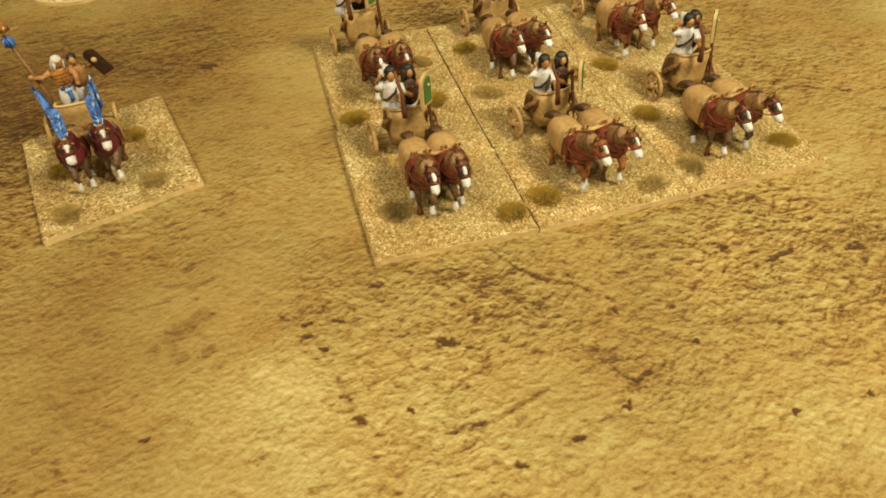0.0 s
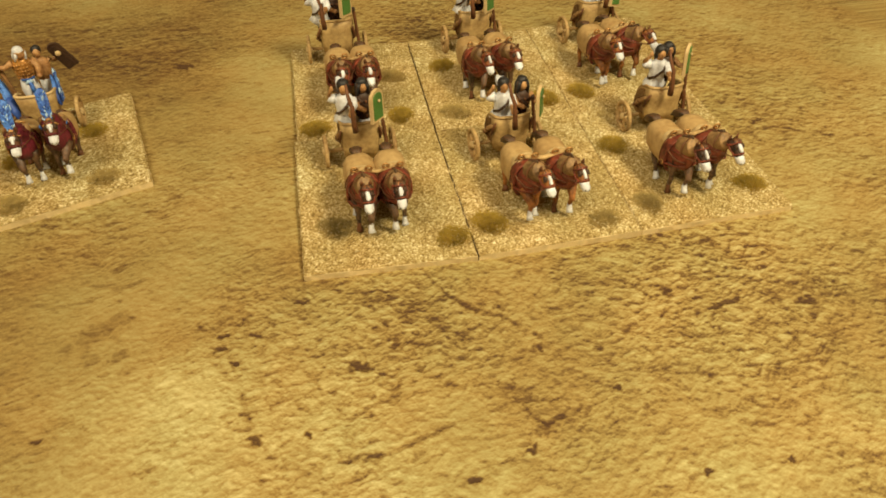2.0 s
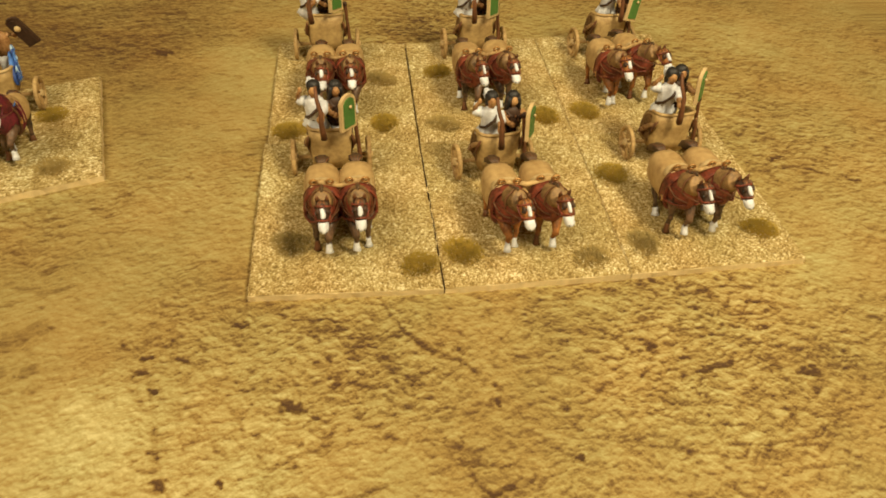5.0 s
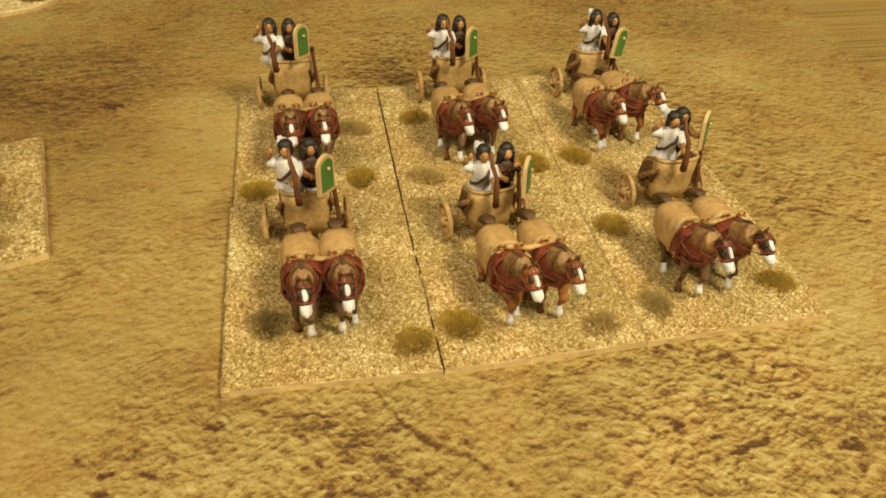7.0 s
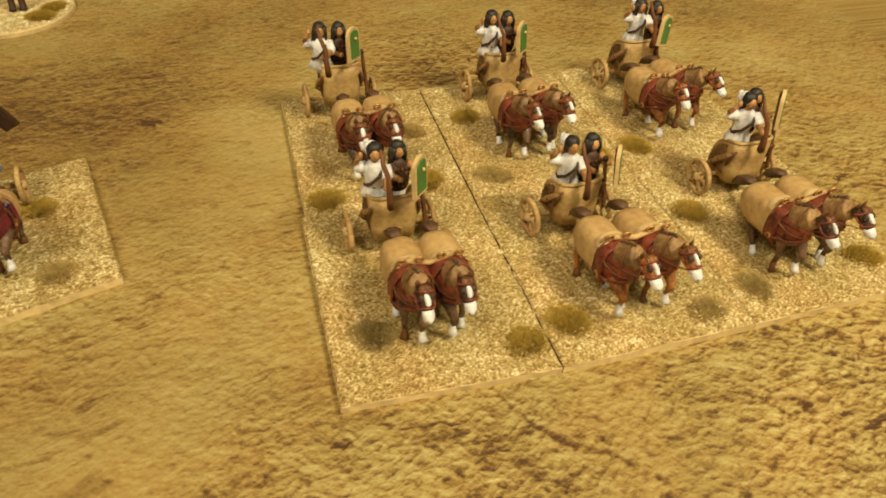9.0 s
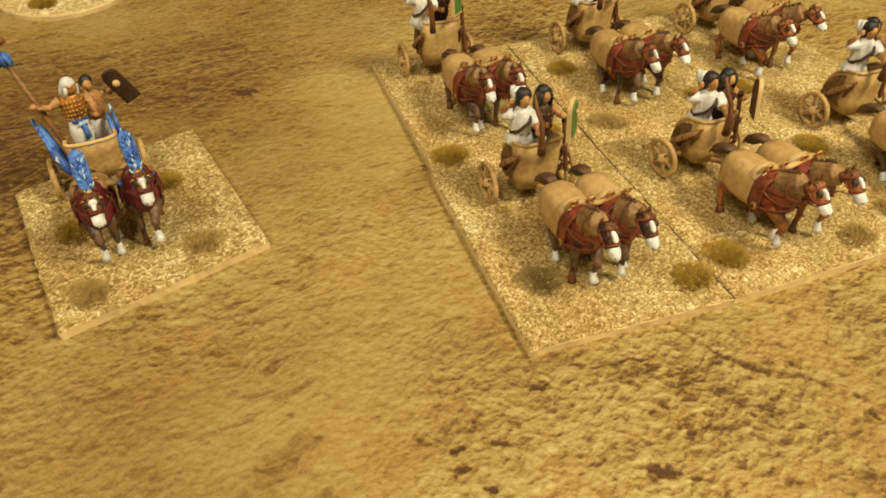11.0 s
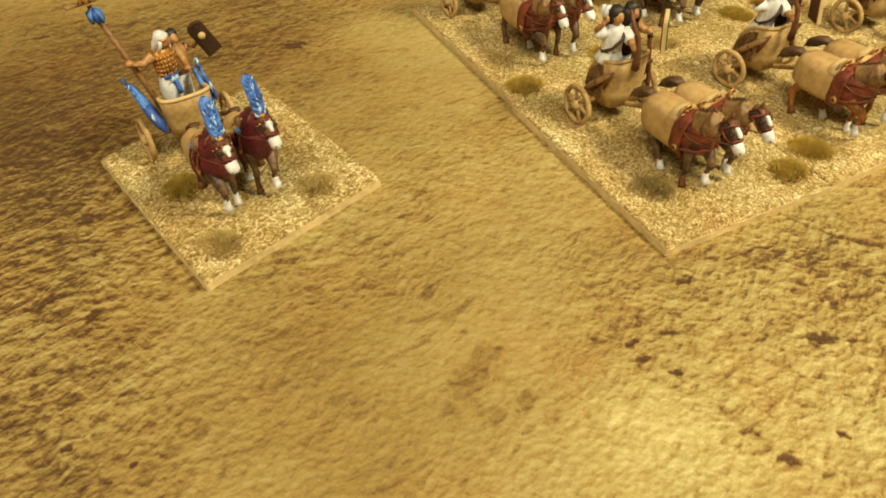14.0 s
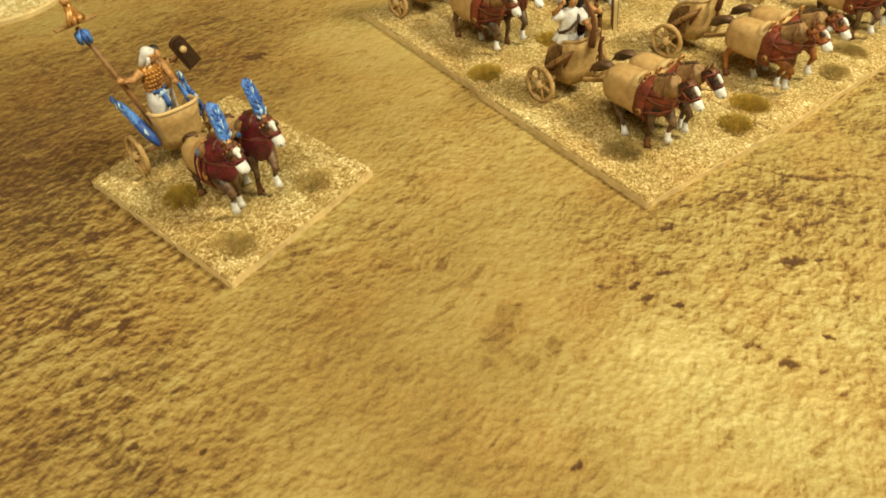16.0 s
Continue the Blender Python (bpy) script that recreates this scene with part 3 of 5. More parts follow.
        # roached mane along its top
        for k in range(9):
            p = start + way * (0.08 + 0.11 * k) + up * (2.8 - 0.05 * k)
            tube(bm, [p - up * 0.5, p + up * 0.35 + Vector((0.1 * (-1) ** k, 0.1, 0))], [0.34, 0.2], S_TAIL if k % 3 else S_LEATHER, 6, 0.8, m=upright)
        tube(bm, eased([(-2.5, 6.6, 13.2), (-2.6, 7.0, 15.4), (0, 7.4, 17.2), (2.6, 7.0, 15.4), (2.5, 6.6, 13.2)]), 0.15, S_LEATHER, 6, m=upright)
    else:
        neck = [((0, 11.4, 11.4), (3.1, 0, 0), (0, 3.0, 2.8)), ((0, 9.8, 13.9), (2.9, 0, 0), (0, 2.9, 2.5)), ((0, 7.8, 15.9), (2.5, 0, 0), (0, 2.4, 1.9)), ((0, 6.0, 17.3), (2.0, 0, 0), (0, 1.8, 1.5)), ((0, 4.8, 18.3), (1.3, 0, 0), (0, 1.1, 0.8))]
        loft(bm, neck, trap, 14, m=m)
        for k in range(5):
            tube(bm, [(-3.2 + 0.25 * k, 11.2 - 1.1 * k, 12.2 + 1.1 * k), (-1.6 + 0.1 * k, 10.9 - 1.2 * k, 15.0 + 0.8 * k), (1.6 - 0.1 * k, 10.9 - 1.2 * k, 15.0 + 0.8 * k), (3.2 - 0.25 * k, 11.2 - 1.1 * k, 12.2 + 1.1 * k)], 0.4, S_MAROON if k % 2 else S_WINE, 6, m=m)
            tube(bm, [(-0.5 + 0.2 * k, 12.0 - 1.2 * k, 16.6 + 0.7 * k), (-2.2 + 0.2 * k, 11.2 - 1.1 * k, 14.9 + 0.8 * k), (-2.9 + 0.2 * k, 10.4 - 1.0 * k, 13.4 + 0.9 * k)], [0.2, 0.36, 0.16], S_NECK, 6, m=m)
        for sx in (-1, 1):
            ball(bm, (sx * 2.2, 10.2, 14.8), (1.1, 1.3, 2.2), S_NECK, m=m)
    reach = Matrix() if general else Matrix.Translation((0.2, -0.9, -0.5))
    mh = m @ reach @ Matrix.Translation((0, 4.6, 17.6)) @ Matrix.Diagonal((0.95 if general else 0.91, 0.95 if general else 1.0, 0.96, 1)) @ Matrix.Translation((0, -4.6, -17.6))
    head = [((0, 5.4, 18.2), (1.35, 0, 0), (0, 0.9, -0.9)), ((0, 4.3, 17.3), (1.65, 0, 0), (0, 1.35, -1.3)), ((0, 3.1, 16.1), (1.5, 0, 0), (0, 1.25, -1.15)), ((0, 2.1, 14.9), (1.2, 0, 0), (0, 0.95, -0.85)), ((0, 1.5, 14.1), (1.15, 0, 0), (0, 0.85, -0.75))]
    loft(bm, head, S_LEATHER if general else coat, 12, m=mh)
    loft(bm, [((0, 1.9, 14.6), (1.22, 0, 0), (0, 0.96, -0.84)), ((0, 1.35, 13.9), (1.2, 0, 0), (0, 0.98, -0.86)), ((0, 0.85, 13.25), (1.15, 0, 0), (0, 0.92, -0.8)), ((0, 0.5, 12.7), (0.9, 0, 0), (0, 0.7, -0.6)), ((0, 0.3, 12.4), (0.4, 0, 0), (0, 0.3, -0.25))], S_WHITE, 12, m=mh)
    loft(bm, [((0, 2.75, 18.45), (0.3, 0, 0), (0, 0.25, -0.22)), ((0, 2.45, 18.05), (0.52, 0, 0), (0, 0.36, -0.3)), ((0, 2.0, 17.45), (0.52, 0, 0), (0, 0.36, -0.3)), ((0, 1.5, 16.75), (0.5, 0, 0), (0, 0.32, -0.28)), ((0, 1.3, 16.45), (0.3, 0, 0), (0, 0.25, -0.2))], S_WHITE, 10, m=mh)
    if general:
        ball(bm, (0, 2.3, 17.75), (0.85, 0.6, 0.95), S_WHITE, 10, 8, m=mh)
        for k in range(10):
            w = radians(36 * k)
            ball(bm, (1.75 * math.cos(w), 4.0 + 1.3 * math.sin(w), 17.3 - 1.3 * math.sin(w)), 0.3, S_BRASS, 6, 4, m=mh)
    for sx in (-1, 1):
        # dark hollows beside the face
        ball(bm, (sx * 1.0, 2.75, 17.35), (0.62, 0.75, 0.95), S_DARK, 8, 6, m=mh)
    for sx in (-1, 1):
        ball(bm, (sx * 1.45, 2.55, 17.0), 0.34, S_BLACK, 8, 6, m=mh)
        loft(bm, [((sx * 0.95, 5.0, 18.4), (0.6, 0, 0), (0, 0.35, 0)), ((sx * 1.1, 5.0, 19.4), (0.5, 0, 0), (0, 0.3, 0)), ((sx * 1.1, 4.8, 20.5), (0.1, 0, 0), (0, 0.08, 0))], S_LEATHER, 8, m=mh)
        ball(bm, (sx * 0.55, 0.05, 13.2), 0.22, S_BLACK, 6, 4, m=mh)
    ball(bm, (0, 3.9, 18.6), (0.8, 0.9, 0.6), S_DARK if general else coat, 10, 6, m=mh)
    lock = random.Random(stride + 5)
    for k in range(8):
        x = -0.9 + 0.26 * k
        tube(bm, [(x * 0.6, 4.6, 18.9), (x, 3.5 + 0.3 * lock.random(), 18.9 + 0.3 * lock.random()), (x * 1.2, 2.7, 18.2 - 0.5 * lock.random())], [0.3, 0.26, 0.1], (S_GINGER if coat == S_GINGER else S_LEATHER, S_TAIL, S_CHEST)[k % 3], 5, m=mh)
    # bridle
    tube(bm, [(1.36 * math.cos(w), 2.2 + 1.1 * math.sin(w), 15.05 - 0.98 * math.sin(w)) for w in [radians(30 * k) for k in range(13)]], 0.24, trap, 6, m=mh)
    tube(bm, [(1.8 * math.cos(w), 4.4 + 1.4 * math.sin(w), 17.4 - 1.35 * math.sin(w)) for w in [radians(30 * k) for k in range(13)]], 0.26, trap, 6, m=mh)
    for sx in (-1, 1):
        tube(bm, [(sx * 1.4, 2.1, 15.0), (sx * 1.7, 3.4, 15.8), (sx * 1.8, 4.5, 17.3)], 0.24, trap, 6, m=mh)
        tube(bm, [(sx * 1.4, 1.9, 14.6), (sx * 2.9, 6.4, 13.4), (sx * 3.6, 11.0, 12.4)], 0.14, S_LEATHER, 6, m=mh)
        if general:
            ball(bm, (sx * 3.5, 9.6, 9.6), (0.35, 0.85, 0.85), S_BRASS, 8, 6)
    if general:
        # mane crest
        loft(bm, [((0, 12.4, 15.4), (0.4, 0, 0), (0, 0.6, 0.5)), ((0, 10.6, 17.4), (0.55, 0, 0), (0, 0.7, 0.6)), ((0, 8.0, 18.9), (0.55, 0, 0), (0, 0.7, 0.6)), ((0, 5.0, 19.7), (0.5, 0, 0), (0, 0.6, 0.5)), ((0, 3.4, 18.7), (0.3, 0, 0), (0, 0.4, 0.3))], S_LEATHER, 8, m=m)
    # legs
    a, b = (1, -1) if stride else (-1, 1)
    tube(bm, [(a * 1.6, 8.6, 9.0), (a * 1.2, 6.6, 7.4), (a * 0.9, 5.4, 6.3), (a * 0.85, 5.3, 5.7)], [1.7, 1.15, 0.8, 0.85], legs_mat, 8)
    tube(bm, [(a * 0.85, 5.4, 6.0), (a * 0.8, 5.8, 4.8), (a * 0.8, 5.9, 4.1)], [0.75, 0.5, 0.55], legs_mat, 8)
    tube(bm, [(a * 0.8, 5.85, 4.5), (a * 0.8, 6.0, 3.4), (a * 0.8, 5.9, 2.6), (a * 0.8, 5.5, 1.7)], [0.5, 0.6, 0.72, 0.9], S_WHITE, 8)
    tube(bm, [(b * 1.7, 9.2, 9.0), (b * 1.8, 9.1, 6.6), (b * 1.8, 8.7, 5.0), (b * 1.8, 8.6, 4.4), (b * 1.8, 9.0, 2.4)], [1.7, 0.95, 0.62, 0.7, 0.45], legs_mat, 8)
    tube(bm, [(b * 1.8, 8.95, 2.5), (b * 1.8, 9.0, 1.4), (b * 1.8, 8.9, 0.8), (b * 1.8, 8.6, 0.0)], [0.5, 0.58, 0.66, 0.9], S_LEATHER if stride else S_WHITE, 8)
    tube(bm, [(a * 1.8, 19.4, 9.4), (a * 2.1, 20.0, 7.0), (a * 2.0, 21.0, 5.4), (a * 2.0, 21.3, 4.6), (a * 2.0, 20.7, 2.6), (a * 2.0, 20.4, 1.2)], [2.1, 1.4, 0.75, 0.8, 0.5, 0.62], legs_mat, 8)
    tube(bm, [(a * 2.0, 20.4, 1.4), (a * 2.0, 20.2, 0.8), (a * 2.0, 19.9, 0.0)], [0.6, 0.68, 0.95], S_LEATHER, 8)
    tube(bm, [(b * 1.8, 18.6, 9.4), (b * 2.1, 17.5, 7.2), (b * 2.0, 18.0, 5.6), (b * 2.0, 17.8, 4.8), (b * 2.0, 16.4, 3.2), (b * 2.0, 15.6, 1.8)], [2.1, 1.4, 0.75, 0.8, 0.5, 0.6], legs_mat, 8)
    tube(bm, [(b * 2.0, 15.8, 2.1), (b * 2.0, 15.4, 1.3), (b * 2.0, 15.2, 0.8), (b * 2.0, 14.8, 0.0)], [0.55, 0.64, 0.7, 0.95], S_WHITE, 8)
    # tail, carried high
    drop, size = (1.6, 1.0) if general else (1.3, 1.15)
    tm = Matrix.Translation((0, 21.5, 11.6)) @ Matrix.Scale(size, 4) @ Matrix.Translation((0, -21.5, -11.6))
    tube(bm, [(0, 21.5, 11.6), (0, 22.6, 12.4 - 0.3 * drop), (0, 23.8, 12.9 - 0.6 * drop), (0, 25.2, 12.7 - drop), (0, 26.4, 11.9 - drop), (0, 26.9, 11.1 - drop)], [0.55, 0.7, 1.15, 1.4, 1.2, 0.5], S_TAIL, 12, 0.75, m=tm)
    for k in range(15):
        x = -1.26 + 0.18 * k
        up = 0.9 * math.sqrt(1 - (x / 1.5) ** 2)
        tube(bm, [(x * 0.4, 22.6, 12.9 - 0.3 * drop), (x * 0.8, 23.8, 12.8 + up * 0.85 - 0.6 * drop), (x, 25.1, 12.65 + up * 1.05 - drop), (x * 0.95, 26.4, 11.9 + up * 0.75 - drop), (x * 0.8, 27.0, 11.0 - drop)], [0.12, 0.19, 0.21, 0.18, 0.08], (S_TAIL, S_DARK, S_LEATHER, S_TAIL)[k % 4], 6, m=tm)
    if general:
        # tall feather plume on the poll
        plume = [((0, 4.9, 16.6), (0.55, 0, 0), (0, 0.4, 0)), ((0, 5.2, 18.0), (1.15, 0, 0), (0, 0.45, 0.1)), ((0, 5.7, 20.0), (1.35, 0, 0), (0, 0.5, 0.15)), ((0, 6.5, 22.2), (1.4, 0, 0), (0, 0.5, 0.25)), ((0, 7.5, 23.8), (1.2, 0, 0), (0, 0.4, 0.35)), ((0, 8.1, 24.4), (0.5, 0, 0), (0, 0.2, 0.2))]
        loft(bm, plume, S_BLUE, 10, m=upright)
        barb = random.Random(stride)
        for k in range(56):
            z, x = barb.uniform(17.0, 23.4), barb.uniform(-1.1, 1.1)
            y = 4.45 + 0.014 * (z - 16.6) ** 2 * 3.4 + 0.12 * (z - 16.6) * 0.6
            tube(bm, [(x * 0.7, y, z), (x, y + 0.05, z + 0.45), (x * 1.25, y + 0.3, z + 0.9)], [0.1, 0.2, 0.06], (S_PALE, S_BLUE, S_DEEP, S_BLUE)[k % 4], 5, m=upright)
        ball(bm, (0, 4.6, 19.0), (0.7, 0.7, 0.6), S_BRASS, 8, 6, m=m)
        ball(bm, (0, 13.0, 14.6), (0.9, 0.8, 0.9), S_GOLD, 8, 6)
        for v in bm.verts:
            if v.co.y > 10:
                v.co.y = 10 + (v.co.y - 10) * 0.72
    uneven(bm, 0.16, turn + stride)
    return mesh_of("horse_figurine", bm, SLOTS)


def archer_mesh(variant=0):
    """A model archer in a white robe, plain-faced, drawing a bow: feet at z 0, facing -y."""
    r = random.Random(variant)
    bm = bmesh.new()
    lean = -0.5 - 0.3 * (variant % 2)
    robe = [((1.0, 0.2, 0), 0.9, 0.9, 0.05), ((0.9, 0.1, 4.4), 1.0, 1.0, 0.1), ((0.2, 0.1, 6.0), 2.1, 1.7, 0.13), ((-0.1, 0, 6.7), 2.5, 1.85, 0.13), ((-0.1, 0, 7.4), 2.1, 1.6, 0.09), ((0, lean * 0.3, 8.4), 1.75, 1.4, 0.03),
            ((0, lean * 0.5, 9.5), 1.8, 1.5, 0.06), ((0, lean * 0.7, 10.6), 1.95, 1.5, 0.06), ((0, lean, 12.0), 1.8, 1.2, 0.03), ((0, lean, 12.7), 0.9, 0.8, 0.0)]
    pleated(bm, robe, 9, S_WHITE, phase=variant)
    tube(bm, [(0, lean, 12.4), (0, lean, 13.6)], 0.7, S_FLESH, 8)
    ball(bm, (0, lean - 0.4, 14.05), (0.85, 1.0, 1.2), S_FLESH)
    # heavy hair to the shoulders, parted at the face
    ball(bm, (0, lean + 0.15, 14.6), (1.25, 1.2, 1.15), S_BLACK)
    ball(bm, (0, lean + 0.6, 13.4), (1.3, 0.8, 1.3), S_BLACK)
    for sx in (-1, 1) if variant > 2 else ():
        for k in range(3):
            tube(bm, [(sx * (0.75 + 0.12 * k), lean - 0.75 + 0.4 * k, 14.9), (sx * (1.05 + 0.1 * k), lean - 0.6 + 0.4 * k, 13.7), (sx * (1.2 + 0.08 * k), lean - 0.35 + 0.35 * k, 12.3)], [0.36, 0.4, 0.28], S_DARK if k == 1 else S_BLACK, 8)
    # quiver on the back, its white fletchings standing behind the head
    if variant not in (3, 4):
        side = -0.8 + 0.5 * (variant % 3) / 2
        tube(bm, [(side + 0.9, lean + 1.4, 8.6), (side + 0.2, lean + 1.7, 12.6)], [0.55, 0.75], S_LEATHER, 10)
        for k in range(4):
            w = radians(120 * k)
            px, py = 0.42 * math.cos(w) * (k > 0), 0.42 * math.sin(w) * (k > 0)
            tube(bm, [(side + 0.2 + px, lean + 1.7 + py, 12.4), (side + 1.3 * px, lean + 1.9 + 1.3 * py, 13.9), (side - 0.1 + 1.5 * px, lean + 2.0 + 1.5 * py, 15.0)], [0.3, 0.62, 0.4], S_WHITE, 6, 0.8)
    # combed hair, longer on some
    full = 1.4 if variant > 2 else 1.15
    pleated(bm, [((0, lean + 0.3, 15.75), 0.4, 0.4, 0.0), ((0, lean + 0.25, 15.4), 1.0, 1.0, 0.05), ((0, lean + 0.3, 14.7), 1.25, 1.15, 0.06), ((0, lean + 0.55, 13.6), full, 0.95, 0.07), ((0, lean + 0.6, 12.3 if variant > 2 else 13.0), full, 0.85, 0.08)], 14, S_BLACK)
    # arm that draws the string back to the ear, and its sleeve
    tube(bm, [(-1.6, lean + 0.1, 11.6), (-2.7, lean + 0.5, 11.3), (-3.2, lean + 0.6, 11.6)], [1.05, 0.95, 0.75], S_WHITE, 8)
    tube(bm, [(-3.1, lean + 0.7, 11.8), (-2.9, lean - 0.2, 13.0), (-2.5, lean - 0.6, 13.9)], [0.5, 0.42, 0.34], S_FLESH, 8)
    ball(bm, (-2.4, lean - 0.7, 14.2), (0.42, 0.45, 0.6), S_FLESH, 8, 6)
    # arm that holds the bow
    tube(bm, [(1.6, lean - 0.2, 11.5), (1.9, lean - 1.6, 10.7), (1.6, lean - 2.3, 10.4)], [1.1, 1.0, 0.75], S_WHITE, 8)
    hold = 0.3 if variant == 3 else 1.3 if variant == 4 else 1.7
    tube(bm, [(1.7, lean - 2.2, 10.6), (hold, lean - 3.7, 10.3)], [0.62, 0.55], S_FLESH, 8)
    ball(bm, (hold, lean - 4.0, 10.3), (0.8, 0.75, 0.8), S_FLESH, 8, 6)
    # baldric and belt
    tube(bm, [(1.6, lean - 0.6, 12.2), (0.6, lean - 1.75, 10.8), (-0.9, lean - 1.35, 9.2), (-1.85, lean + 0.2, 8.2)], 0.28, S_DARK, 6)
    tube(bm, [(1.75 * math.cos(w), 1.42 * math.sin(w), 8.2) for w in [radians(30 * k) for k in range(13)]], 0.2, S_LEATHER, 6)
    # the bow
    x = hold + 0.2 * r.random()
    tube(bm, [(x - 1.1, lean - 2.4, 16.0), (x - 0.8, lean - 3.3, 14.0), (x, lean - 4.2, 12.0), (x, lean - 4.5, 10.4), (x + 0.1, lean - 4.6, 8.6), (x + 0.3, lean - 4.3, 6.6)], [0.26, 0.4, 0.45, 0.5, 0.6, 0.7], S_LEATHER, 8)
    bm.transform(Matrix.Diagonal((1.18, 1.25, 1.26, 1)))
    uneven(bm, 0.12)
    return mesh_of("archer_figurine", bm, SLOTS)


def driver_mesh():
    """A model charioteer in a dark corselet with an arm out to his shield: feet at z 0, facing -y."""
    bm = bmesh.new()
    coat = [((0, 0.1, 0), (1.0, 0, 0), (0, 1.0, 0)), ((0, 0, 4), (1.2, 0, 0), (0, 1.1, 0)), ((0, 0, 7.5), (1.6, 0, 0), (0, 1.35, 0)), ((0, -0.2, 10.4), (2.0, 0, 0), (0, 1.4, 0)), ((0, -0.3, 11.8), (1.8, 0, 0), (0, 1.1, 0)), ((0, -0.3, 12.5), (0.8, 0, 0), (0, 0.7, 0))]
    loft(bm, coat[:3], S_WHITE, 12)
    loft(bm, [((0, 0, 6.8), (1.7, 0, 0), (0, 1.45, 0))] + coat[2:], S_DARK, 12)
    # rows of leather scales
    for k in range(5):
        for i in range(10):
            w = radians(180 + 20 * i)
            ball(bm, ((1.72 + 0.07 * k) * math.cos(w), -0.08 * k + 1.4 * math.sin(w), 7.5 + 0.85 * k), (0.3, 0.26, 0.42), S_LEATHER if (i + k) % 2 else S_DARK, 6, 4)
    tube(bm, [(0, -0.3, 12.2), (0, -0.3, 13.3)], 0.65, S_FLESH, 8)
    ball(bm, (0, -0.7, 13.8), (0.82, 0.95, 1.15), S_FLESH)
    ball(bm, (0, -0.15, 14.35), (1.25, 1.15, 1.15), S_BLACK)
    for sx in (-1, 1):
        for k in range(3):
            tube(bm, [(sx * (0.75 + 0.12 * k), -1.05 + 0.4 * k, 14.6), (sx * (1.05 + 0.1 * k), -0.95 + 0.4 * k, 13.4), (sx * (1.2 + 0.08 * k), -0.7 + 0.35 * k, 12.0)], [0.36, 0.4, 0.28], S_DARK if k == 1 else S_BLACK, 8)
    pleated(bm, [((0, -0.1, 15.5), 0.4, 0.4, 0.0), ((0, -0.1, 15.1), 0.95, 0.95, 0.05), ((0, 0.0, 14.3), 1.32, 1.12, 0.06), ((0, 0.3, 13.2), 1.42, 0.9, 0.07), ((0, 0.35, 11.9), 1.42, 0.85, 0.08)], 14, S_BLACK)
    tube(bm, [(1.7, -0.3, 11.4), (2.7, -1.2, 10.4), (2.6, -2.2, 10.6)], [0.75, 0.62, 0.5], S_FLESH, 8)
    ball(bm, (2.6, -2.4, 10.7), 0.6, S_FLESH, 8, 6)
    tube(bm, [(-1.7, -0.3, 11.4), (-1.4, -1.6, 9.9), (-0.4, -2.3, 9.6)], [0.75, 0.62, 0.5], S_FLESH, 8)
    ball(bm, (-0.3, -2.4, 9.6), 0.55, S_FLESH, 8, 6)
    tube(bm, [(-1.5, -0.9, 11.9), (0, -1.75, 10.2), (1.4, -1.2, 8.4)], 0.3, S_DARK, 6)
    bm.transform(Matrix.Diagonal((1.18, 1.25, 1.26, 1)))
    uneven(bm, 0.12)
    return mesh_of("charioteer_figurine", bm, SLOTS)


